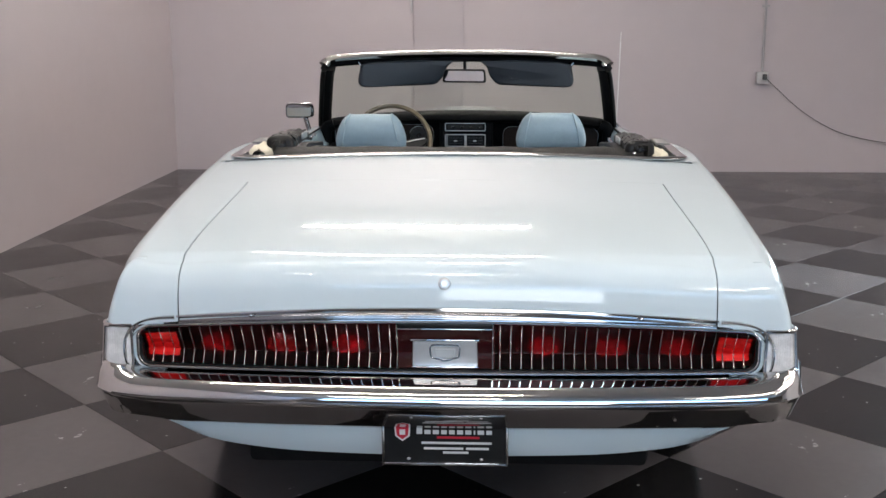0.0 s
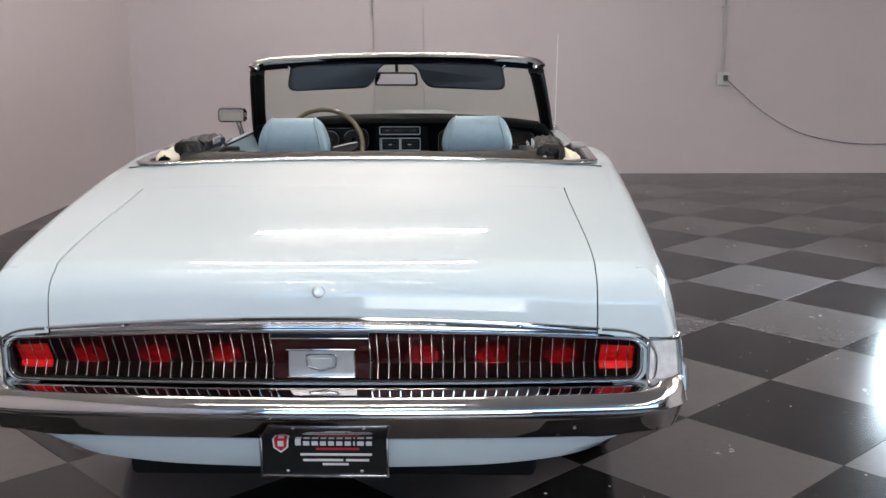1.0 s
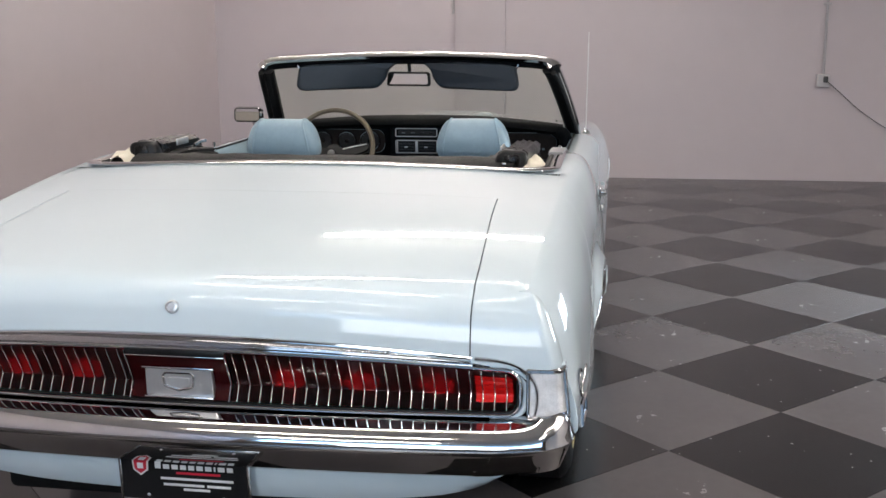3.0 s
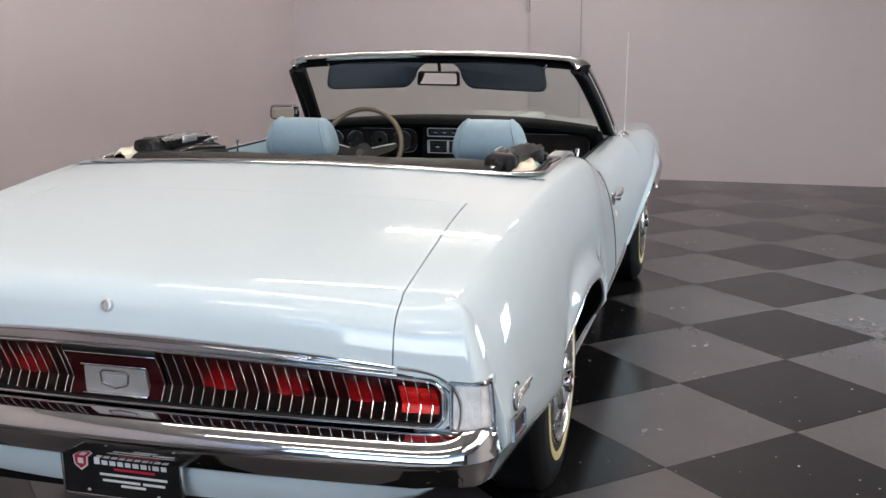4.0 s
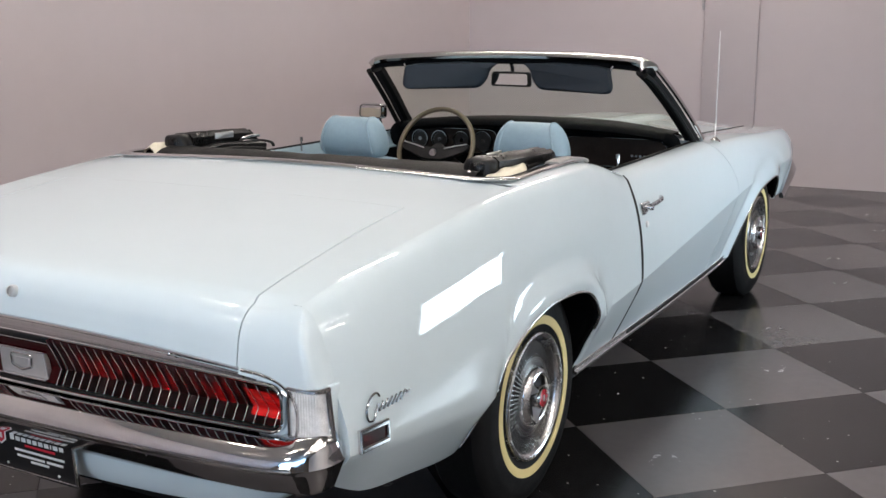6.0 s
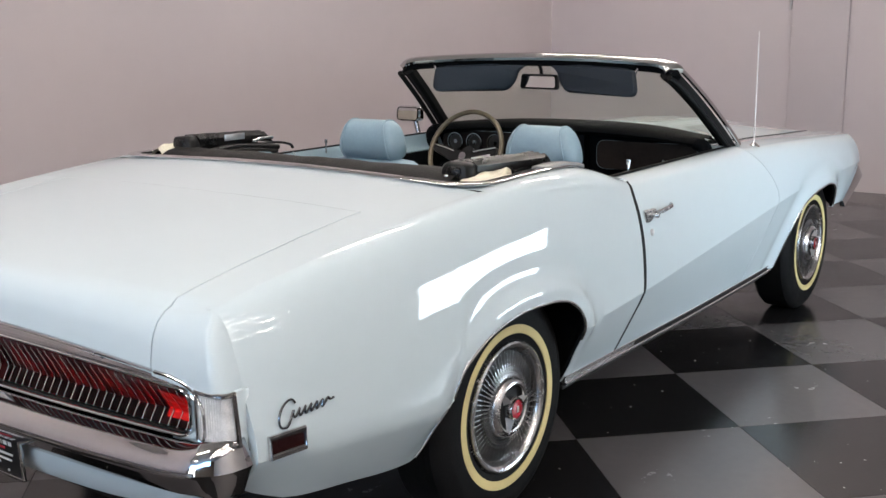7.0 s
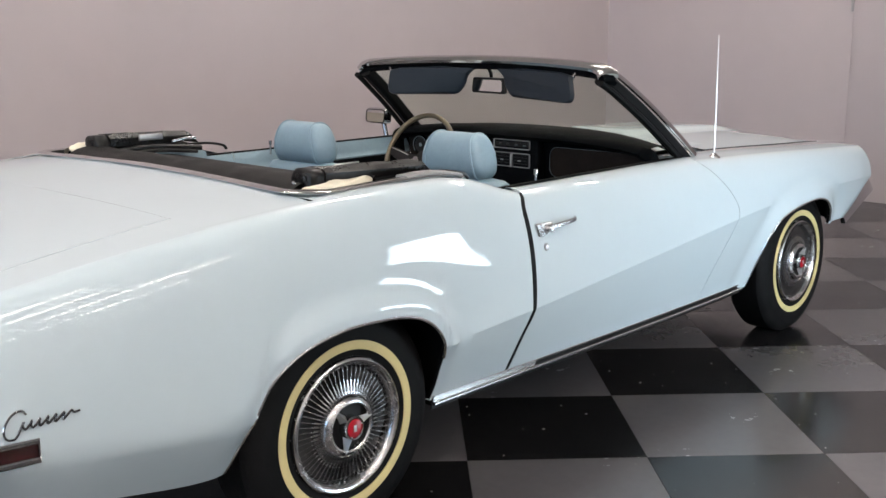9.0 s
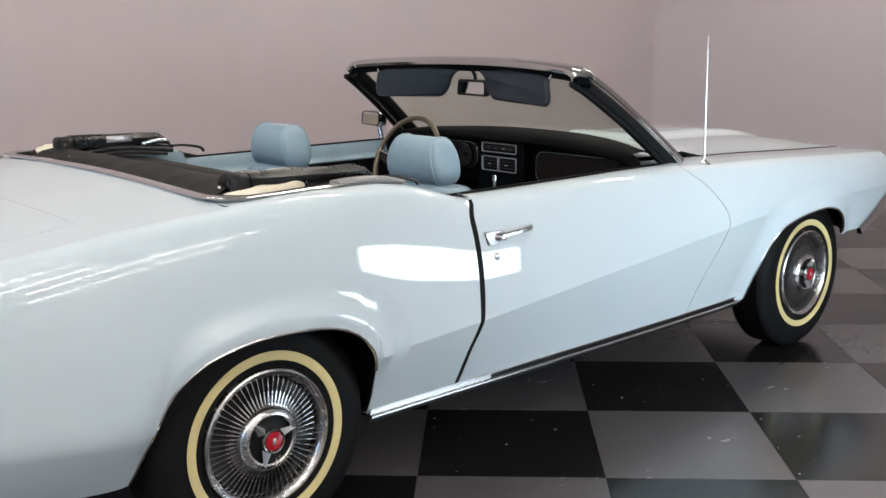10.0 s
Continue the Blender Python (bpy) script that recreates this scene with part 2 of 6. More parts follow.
def spline(pts, n=8, closed=False):
    """Points of a smooth curve through pts."""
    p = [Vector(q) for q in pts]
    k, out = len(p), []
    for i in range(k if closed else k - 1):
        a = p[(i - 1) % k] if closed or i else p[0] * 2 - p[1]
        b, c = p[i], p[(i + 1) % k]
        d = p[(i + 2) % k] if closed or i < k - 2 else c * 2 - b
        for j in range(n):
            s = j / n
            out.append(0.5 * ((2 * b) + (c - a) * s + (2 * a - 5 * b + 4 * c - d) * s * s + (3 * b - a - 3 * c + d) * s ** 3))
    if not closed:
        out.append(p[-1])
    return out


def grid(bm, rows, closed=False):
    """Quads between rows of points, all of one length."""
    vs = [[bm.verts.new(p) for p in r] for r in rows]
    for a, b in zip(vs, vs[1:]):
        n = len(a)
        for i in range(n if closed else n - 1):
            q = (a[i], a[(i + 1) % n], b[(i + 1) % n], b[i])
            if len(set(q)) == 4:
                bm.faces.new(q)
    return vs


def box(bm, x0, x1, y0, y1, z0, z1, bevel=0.0, seg=2, m=None):
    r = bmesh.ops.create_cube(bm, size=1, matrix=Matrix.Translation(((x0 + x1) / 2, (y0 + y1) / 2, (z0 + z1) / 2)) @ Matrix.Diagonal((abs(x1 - x0), abs(y1 - y0), abs(z1 - z0), 1)))
    vs = r["verts"]
    if bevel:
        es = list({e for v in vs for e in v.link_edges})
        out = bmesh.ops.bevel(bm, geom=es, offset=bevel, segments=seg, affect="EDGES", profile=0.5)
        vs = list({v for f in out["faces"] for v in f.verts} | {v for v in vs if v.is_valid})
    if m is not None:
        bmesh.ops.transform(bm, matrix=m, verts=vs)
    return vs


def sweep(bm, path, section, closed=False, up=(0, 0, 1), caps=True):
    """A section (side, up) swept along path."""
    path = [Vector(p) for p in path]
    n, rows, up = len(path), [], Vector(up)
    for i, p in enumerate(path):
        a = path[(i - 1) % n] if closed or i else p
        b = path[(i + 1) % n] if closed or i < n - 1 else p
        t = (b - a).normalized()
        s = t.cross(up).normalized()
        u = s.cross(t)
        rows.append([p + s * q[0] + u * q[1] for q in section])
    if closed:
        rows.append(rows[0])
    vs = grid(bm, rows, closed=True)
    if caps and not closed:
        bm.faces.new(vs[0])
        bm.faces.new(vs[-1])
    if closed:
        bmesh.ops.remove_doubles(bm, verts=bm.verts, dist=1e-6)
    return vs


def ring(r, n=10, sx=1.0, sy=1.0):
    return [(r * sx * math.cos(2 * math.pi * i / n), r * sy * math.sin(2 * math.pi * i / n)) for i in range(n)]


def rect(w, h, c=0.2):
    """A rectangle w by h with clipped corners."""
    d = min(w, h) * c
    a, b = w / 2, h / 2
    return [(a, -b + d), (a, b - d), (a - d, b), (-a + d, b), (-a, b - d), (-a, -b + d), (-a + d, -b), (a - d, -b)]


def tube(bm, path, r, n=10, closed=False, up=(0, 0, 1)):
    return sweep(bm, path, ring(r, n), closed, up)


def lathe(bm, prof, n=64):
    """prof: (radius, along) pairs turned about the x axis."""
    rows = []
    for i in range(n + 1):
        a = 2 * math.pi * (i % n) / n
        rows.append([(w, r * math.cos(a), r * math.sin(a)) for r, w in prof])
    grid(bm, rows)
    bmesh.ops.remove_doubles(bm, verts=bm.verts, dist=1e-6)


def flip(bm):
    """The mirror image across the car's middle."""
    for v in bm.verts:
        v.co.x = -v.co.x
    bmesh.ops.reverse_faces(bm, faces=bm.faces)
    return bm


def outline(corners, radius, n=5):
    """A flat polygon (a, b) with rounded corners; radius: one number or one for each corner."""
    out, k = [], len(corners)
    for i in range(k):
        p, a, b = Vector(corners[i]), Vector(corners[i - 1]), Vector(corners[(i + 1) % k])
        r = radius[i] if isinstance(radius, (list, tuple)) else radius
        u, w = (a - p), (b - p)
        r = min(r, u.length * 0.49, w.length * 0.49)
        s, e = p + u.normalized() * r, p + w.normalized() * r
        for j in range(n + 1):
            t = j / n
            out.append(s * (1 - t) ** 2 + p * 2 * t * (1 - t) + e * t * t)
    return out


def slab(bm, pts, place, depth, inset=0.0):
    """A plate with the outline pts (a, b), thickness depth along place's third axis, its edges softened by inset."""
    c = sum((Vector(p) for p in pts), Vector((0, 0))) / len(pts)

    def lay(w, shrink):
        o = []
        for p in pts:
            q = Vector(p)
            d = (c - q)
            q = q + d.normalized() * shrink if d.length else q
            o.append(place(q.x, q.y, w))
        return o
    rows = [lay(0, inset), lay(inset, 0), lay(depth - inset, 0), lay(depth, inset)] if inset else [lay(0, 0), lay(depth, 0)]
    vs = grid(bm, rows, closed=True)
    bm.faces.new(vs[0])
    bm.faces.new(vs[-1])
    return vs


# ---- the room ----
def room():
    T = 0.2
    lean = 0.008
    bm = bmesh.new()
    box(bm, ROOM_W - 1, ROOM_E + T, ROOM_N, ROOM_N + T, -0.2, ROOM_H)
    tagged(part("wall_north", bm, WALL, smooth=0), "plain mauve grey painted plaster wall", "wall", kind="structure")
    bm = bmesh.new()
    box(bm, ROOM_W - T, ROOM_W, ROOM_S, ROOM_N, -0.2, ROOM_H)
    for v in bm.verts:
        v.co.x -= lean * (v.co.y - 5.5)
    tagged(part("wall_west", bm, WALL, smooth=0), "plain mauve grey painted plaster wall", "wall", kind="structure")
    bm = bmesh.new()
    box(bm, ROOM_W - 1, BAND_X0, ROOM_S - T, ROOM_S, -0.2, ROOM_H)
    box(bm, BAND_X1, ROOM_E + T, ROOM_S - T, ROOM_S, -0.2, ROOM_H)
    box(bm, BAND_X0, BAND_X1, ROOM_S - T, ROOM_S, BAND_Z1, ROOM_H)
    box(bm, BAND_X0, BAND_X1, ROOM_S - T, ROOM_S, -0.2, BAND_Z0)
    tagged(part("wall_south", bm, FAR_WALL, smooth=0), "plain beige painted block wall", "wall", kind="structure")
    # unseen wall, made white to bounce light onto the car's side
    bm = bmesh.new()
    box(bm, ROOM_E, ROOM_E + T, ROOM_S, ROOM_N, -0.2, ROOM_H)
    tagged(part("wall_east", bm, BOUNCE_WALL, smooth=0), "plain unseen wall, white to bounce light onto the car", "wall", kind="structure")
    bm = bmesh.new()
    box(bm, ROOM_W - 1, ROOM_E + T, ROOM_S - T, ROOM_N + T, ROOM_H, ROOM_H + 0.2)
    tagged(part("ceiling", bm, CEIL, smooth=0), "plain off-white painted ceiling", "ceiling", kind="structure")
    # unseen band of glowing panes, added to stand for a bluish source behind
    d = empty("window_1", "unseen glowing blue band standing in for light behind the car", "window")
    tagged(d, "unseen glowing blue band standing in for light behind the car", "window", kind="structure")
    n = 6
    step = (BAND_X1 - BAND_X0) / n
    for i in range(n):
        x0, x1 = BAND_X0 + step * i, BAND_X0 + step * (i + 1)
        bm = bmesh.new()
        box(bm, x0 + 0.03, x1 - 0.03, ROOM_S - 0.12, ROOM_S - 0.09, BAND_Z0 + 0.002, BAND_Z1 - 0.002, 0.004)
        part("pane", bm, BLUE_PANEL, d, smooth=0)
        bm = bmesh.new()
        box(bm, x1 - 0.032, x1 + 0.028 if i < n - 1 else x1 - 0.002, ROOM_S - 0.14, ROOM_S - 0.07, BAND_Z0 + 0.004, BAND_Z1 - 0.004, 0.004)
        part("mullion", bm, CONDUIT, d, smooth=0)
    # shallow pier on the north wall
    bm = bmesh.new()
    box(bm, -0.622, -0.140, ROOM_N - 0.035, ROOM_N + 0.02, -0.1, ROOM_H - 0.002, 0.004)
    tagged(part("wall_pier", bm, WALL), "shallow painted pier on the plaster wall", "pier", kind="structure")
    # conduit, box and hanging cable
    c = empty("wall_conduit", "thin grey conduit with strap clips down to an outlet box", "conduit")
    bm = bmesh.new()
    tube(bm, [(2.775, ROOM_N - 0.016, 0.98), (2.775, ROOM_N - 0.016, 2.5), (2.775, ROOM_N - 0.016, ROOM_H)], 0.012, 12, up=(0, 1, 0))
    part("pipe", bm, CONDUIT, c)
    for z in (1.6, 2.6, 3.6):
        bm = bmesh.new()
        box(bm, 2.74, 2.81, ROOM_N - 0.031, ROOM_N - 0.001, z, z + 0.02, 0.003)
        part("clip", bm, CONDUIT, c)
    bm = bmesh.new()
    box(bm, 2.718, 2.832, ROOM_N - 0.06, ROOM_N - 0.001, 0.87, 0.985, 0.008)
    b = part("outlet_box", bm, BOXMAT, c, "grey outlet box with a dark plug")
    bm = bmesh.new()
    box(bm, 2.77, 2.81, ROOM_N - 0.09, ROOM_N - 0.058, 0.91, 0.965, 0.008)
    part("plug", bm, CABLE, b)
    bm = bmesh.new()
    pts = spline([(2.80, ROOM_N - 0.075, 0.925), (2.93, ROOM_N - 0.04, 0.815), (3.14, ROOM_N - 0.025, 0.635), (3.4, ROOM_N - 0.02, 0.47), (3.66, ROOM_N - 0.02, 0.365), (4.05, ROOM_N - 0.02, 0.295), (4.45, ROOM_N - 0.02, 0.294), (5.0, ROOM_N - 0.02, 0.36), (5.58, ROOM_N - 0.02, 0.5)], 6)
    tube(bm, pts, 0.0034, 8, up=(0, 1, 0))
    tagged(part("power_cable", bm, CABLE), "thin black cable sagging along the wall", "cable")
    bm = bmesh.new()
    tube(bm, [(-0.642, ROOM_N - 0.014, 1.55), (-0.642, ROOM_N - 0.014, 3), (-0.642, ROOM_N - 0.014, ROOM_H)], 0.012, 10, up=(0, 1, 0))
    tagged(part("thin_conduit", bm, CONDUIT), "thin painted conduit beside the wall pier", "conduit")


def tube_light(x, y, along_x, lit, length=2.4):
    """A bare batten with two fluorescent tubes, hung under the ceiling."""
    f = empty("ceiling_light", "white batten with two lit fluorescent tubes", "ceiling light", "ceiling lights")
    bm = bmesh.new()
    box(bm, -length / 2, length / 2, -0.04, 0.04, 0.0, 0.06, 0.008)
    part("housing", bm, CEIL, f)
    for s in (-0.016, 0.016):
        bm = bmesh.new()
        tube(bm, [(-length / 2 + 0.02, s, -0.03), (0, s, -0.03), (length / 2 - 0.02, s, -0.03)], 0.011, 12)
        part("tube", bm, lit, f)
    f.matrix_basis = pose(x, y, ROOM_H - 0.06, 0, 0, 0 if along_x else 90)
    return f


def floor():
    bm = bmesh.new()
    box(bm, ROOM_W - 1, ROOM_E + 0.2, ROOM_S - 0.2, ROOM_N + 0.2, -0.2, -0.005)
    fl = tagged(part("floor", bm, SLAB, smooth=0), "checkerboard floor of grey and black vinyl tiles", "floor", kind="structure")
    s, g = 0.6096, 0.0009
    mesh = []
    for m in (TILE_LIGHT, TILE_DARK):
        bm = bmesh.new()
        a = s / 2 - g
        prof = [(a, -0.004), (a, -0.0004), (a - 0.0005, 0.0)]
        rows = [[(q, q, z), (-q, q, z), (-q, -q, z), (q, -q, z)] for q, z in prof]
        vs = grid(bm, rows, closed=True)
        bm.faces.new(vs[-1])
        me = bpy.data.meshes.new("tile")
        bmesh.ops.recalc_face_normals(bm, faces=bm.faces)
        bm.to_mesh(me)
        bm.free()
        me.materials.append(m)
        mesh.append(me)
    rot = Matrix.Rotation(radians(45 + TURN_TILES), 4, "Z")
    base = Matrix.Translation((1.576, 1.516, 0)) @ rot
    for i in range(-16, 17):
        for j in range(-16, 17):
            p = base @ Vector(((i + 0.5) * s, (j + 0.5) * s, 0))
            if ROOM_W - 0.5 < p.x < ROOM_E + 0.3 and ROOM_S - 0.2 < p.y < ROOM_N + 0.35:
                ob = new("tile", mesh[(i + j + 1) % 2])
                ob.parent = fl
                quarter = (i * 7 + j * 3) % 4
                ob.matrix_basis = Matrix.Translation(p) @ rot @ Matrix.Rotation(math.pi / 2 * quarter, 4, "Z")




def softbox(x, y, z, w, h, turn, name_label):
    """A studio softbox on a light stand; its bright face looks along -y before it is turned."""
    f = empty("softbox_light", name_label, "studio light", "studio lights")
    bm = bmesh.new()
    rows = [[(-a, d, -b), (a, d, -b), (a, d, b), (-a, d, b)] for a, b, d in ((w / 2, h / 2, -0.02), (w / 2, h / 2, 0.03), (w / 6, h / 6, 0.32))]
    vs = grid(bm, rows, closed=True)
    bm.faces.new(vs[-1])
    bmesh.ops.translate(bm, verts=bm.verts, vec=(0, 0, z))
    part("housing", bm, BLACK, f, smooth=0)
    bm = bmesh.new()
    box(bm, -w / 2 + 0.01, w / 2 - 0.01, -0.012, -0.004, z - h / 2 + 0.01, z + h / 2 - 0.01)
    part("diffuser", bm, BACK_LIGHT if y < -3 else PANEL_LIGHT, f, "bright white diffuser", smooth=0)
    bm = bmesh.new()
    tube(bm, [(0, 0.34, 0.25), (0, 0.34, z * 0.6), (0, 0.34, z + 0.05)], 0.016, 10, up=(0, 1, 0))
    part("stand_pole", bm, BLACK, f)
    for i in range(3):
        a = 2 * math.pi * i / 3 + 0.5
        bm = bmesh.new()
        tube(bm, [(0, 0.34, 0.45), (0.2 * math.cos(a), 0.34 + 0.2 * math.sin(a), 0.22), (0.38 * math.cos(a), 0.34 + 0.38 * math.sin(a), 0.012)], 0.011, 8, up=(0.3, 0.2, 1))
        part("stand_leg", bm, BLACK, f)
    f.matrix_basis = pose(x, y, 0, 0, 0, turn)
    return f


room()
for ly in (-7.4, -4.1, -0.8, 2.5, 5.8):
    tube_light(-0.6, ly, True, TUBE)
for lx, shift in ((3.4, 0.0), (4.8, 0.5), (6.4, -0.3), (8.4, 0.2)):
    for ly in (-6.4, -3.5, -0.6, 2.3):
        if (lx > 6 and ly > -6) or (lx < 6 and ly < 2):
            tube_light(lx, ly + shift, False, TUBE_DIM)
for args in SOFTBOXES:
    softbox(*args)


# ---- the car: y forward from the rear axle, x to its right, z up from the floor ----
car = empty("convertible_car", "pale sky blue 1960s convertible coupe with its black top folded down", "car")
car.matrix_basis = pose(0.003, 0.013, 0, 0, 0, 0.15) @ Matrix.Diagonal((1.006, 1.0, 0.988, 1))

AX = curve1([(-1.07, 0.815), (-0.7, 0.797), (-0.39, 0.782), (0.3, 0.803), (1.0, 0.803), (2.2, 0.785), (2.42, 0.778), (3.0, 0.815), (3.3, 0.845), (3.5, 0.846), (3.7, 0.815)])
AZ = curve1([(-1.07, 0.500), (-0.98, 0.445), (-0.88, 0.397), (-0.7, 0.357), (-0.39, 0.306), (0.385, 0.309), (2.41, 0.294), (2.9, 0.40), (3.14, 0.485), (3.3, 0.492), (3.45, 0.55), (3.59, 0.612), (3.7, 0.635)])
CX = curve1([(-1.07, 0.876), (-0.46, 0.899), (0.3, 0.906), (0.73, 0.908), (1.5, 0.908), (2.1, 0.905), (2.8, 0.90), (3.4, 0.875), (3.7, 0.835)])
CZ = curve1([(-1.07, 0.556), (-0.856, 0.533), (-0.697, 0.516), (-0.52, 0.496), (-0.36, 0.474), (0.0, 0.490), (0.349, 0.521), (0.733, 0.546), (1.239, 0.587), (2.063, 0.655), (2.31, 0.674), (2.8, 0.690), (3.36, 0.685), (3.7, 0.670)])
FX = curve1([(-1.07, 0.765), (-0.5, 0.785), (-0.05, 0.800), (0.3, 0.815), (0.52, 0.805), (0.7, 0.802), (1.2, 0.806), (1.9, 0.802), (2.5, 0.80), (3.2, 0.79), (3.7, 0.765)])
FZ = curve1([(-1.07, 0.858), (-0.95, 0.886), (-0.75, 0.917), (-0.5, 0.948), (-0.3, 0.968), (-0.05, 0.987), (0.2, 0.997), (0.4, 0.996), (0.5, 0.986), (0.62, 0.959), (0.70, 0.935), (0.77, 0.919), (0.9, 0.915), (1.2, 0.916), (1.85, 0.918), (2.0, 0.912), (2.5, 0.893), (3.1, 0.861), (3.6, 0.832), (3.7, 0.824)])
TUCK = curve1([(-1.07, 0.082), (-0.6, 0.086), (0, 0.082), (0.7, 0.075), (2.0, 0.07), (3.0, 0.06), (3.7, 0.04)])
ARCH_R = [(-0.380, 0.307), (-0.362, 0.386), (-0.336, 0.483), (-0.284, 0.575), (-0.179, 0.634), (-0.027, 0.655), (0.099, 0.650), (0.190, 0.634), (0.250, 0.605), (0.285, 0.573), (0.310, 0.532), (0.328, 0.490), (0.343, 0.440), (0.354, 0.395), (0.361, 0.350), (0.366, 0.308)]
ARCH_F = [(2.398, 0.294), (2.414, 0.40), (2.437, 0.49), (2.50, 0.593), (2.60, 0.626), (2.70, 0.643), (2.85, 0.652), (2.95, 0.638), (3.04, 0.605), (3.10, 0.562), (3.128, 0.523), (3.142, 0.487)]
LIP_R, LIP_F = curve1(ARCH_R), curve1(ARCH_F)
GAP_R = curve1([(0.28, 0.716), (0.336, 0.717), (0.45, 0.722), (0.535, 0.738), (0.56, 0.740), (0.70, 0.741), (0.80, 0.739), (0.86, 0.738), (0.885, 0.746), (0.912, 0.770), (0.945, 0.790)])
GAP_F = curve1([(0.29, 1.982), (0.324, 1.987), (0.44, 2.014), (0.576, 2.067), (0.66, 2.102), (0.685, 2.106), (0.71, 2.098), (0.782, 2.040), (0.842, 1.975), (0.90, 1.90), (0.94, 1.86)])
NOSE = curve1([(0.44, 3.52), (0.60, 3.645), (0.70, 3.665), (0.86, 3.62)])
NL, NU = 5, 13


def lip_line(arch):
    f = curve1(arch)
    return [Vector((y, f(y))) for y in [arch[0][0] + (arch[-1][0] - arch[0][0]) * (0.5 - 0.5 * math.cos(math.pi * q)) for q in np.linspace(0, 1, 90)]]


LIPS = [lip_line(ARCH_R), lip_line(ARCH_F)]


def lip_z(y):
    if ARCH_R[0][0] < y < ARCH_R[-1][0]:
        return LIP_R(y)
    if ARCH_F[0][0] < y < ARCH_F[-1][0]:
        return LIP_F(y)
    return None


def upper(y, s):
    c, f, k = (CX(y), CZ(y)), (FX(y), FZ(y)), TUCK(y)
    h = f[1] - c[1]
    p = (c, (c[0] - 0.001, c[1] + 0.42 * h), (f[0] + k, f[1] - 0.012), f)
    w = ((1 - s) ** 3, 3 * s * (1 - s) ** 2, 3 * s * s * (1 - s), s ** 3)
    return sum(a * q[0] for a, q in zip(w, p)), sum(a * q[1] for a, q in zip(w, p))


def lower(y, s, z0):
    """From the lower edge at height z0 (s=0) up to the crease (s=1)."""
    az, cz = AZ(y), CZ(y)
    z = z0 + (cz - z0) * s
    r = max(0.0, min(1.0, (z - az) / max(1e-4, cz - az)))
    x = CX(y) - (CX(y) - AX(y)) * (1 - r) ** 1.12
    return x, z


def side(y, k):
    """Point k (0 at the lower edge to NL + NU at the shoulder) of the right side at y."""
    lip = lip_z(y)
    z0 = lip if lip is not None else AZ(y)
    z0 = max(z0, AZ(y) - 0.03)
    cz = CZ(y)
    if z0 < cz - 0.02:
        x, z = lower(y, k / NL, z0) if k <= NL else upper(y, (k - NL) / NU)
    else:
        lo = 0.0
        hi = 1.0
        for _ in range(24):
            mid = (lo + hi) / 2
            lo, hi = (mid, hi) if upper(y, mid)[1] < z0 else (lo, mid)
        s0 = lo
        g = 0.02 + 0.20 * smooth01((z0 - cz + 0.02) / 0.10)
        x, z = upper(y, s0 + (1 - s0) * (g * k / NL if k <= NL else g + (1 - g) * (k - NL) / NU))
    q = Vector((y, z))
    near = [min((q - p).length for p in line) if line[0].x - 0.2 < y < line[-1].x + 0.2 else 9.0 for line in LIPS]
    x += 0.019 * math.exp(-(near[1] / 0.046) ** 2) - 0.006 * math.exp(-((near[1] - 0.092) / 0.038) ** 2)
    # the rear arch swells to a crest and rolls in again to its lip
    d = near[0]
    if d < 0.3:
        swell = smooth01((y + 0.36) / 0.2) * smooth01((z - 0.43) / 0.13)
        x += swell * (0.021 * math.exp(-(max(0.0, d - 0.028) / 0.036) ** 2) - 0.005 * math.exp(-((d - 0.100) / 0.038) ** 2))
        x -= (0.006 + 0.005 * swell) * max(0.0, 1 - d / 0.028) ** 1.2
        x -= 0.020 * (1 - smooth01((y + 0.36) / 0.2)) * smooth01((0.62 - z) / 0.1) * smooth01((z - 0.31) / 0.1) * math.exp(-(d / 0.05) ** 2)
    return tail_taper(x, y, z), z


def tail_taper(x, y, z):
    """The sides draw in over the last hand's width before the tail."""
    t = max(0.0, (-0.90 - y) / 0.16) ** 2
    return x - t * max(0.0, min(0.026, 0.36 * (x - 0.768))) * smooth01((z - 0.58) / 0.12)


def smooth01(t):
    t = max(0.0, min(1.0, t))
    return t * t * (3 - 2 * t)


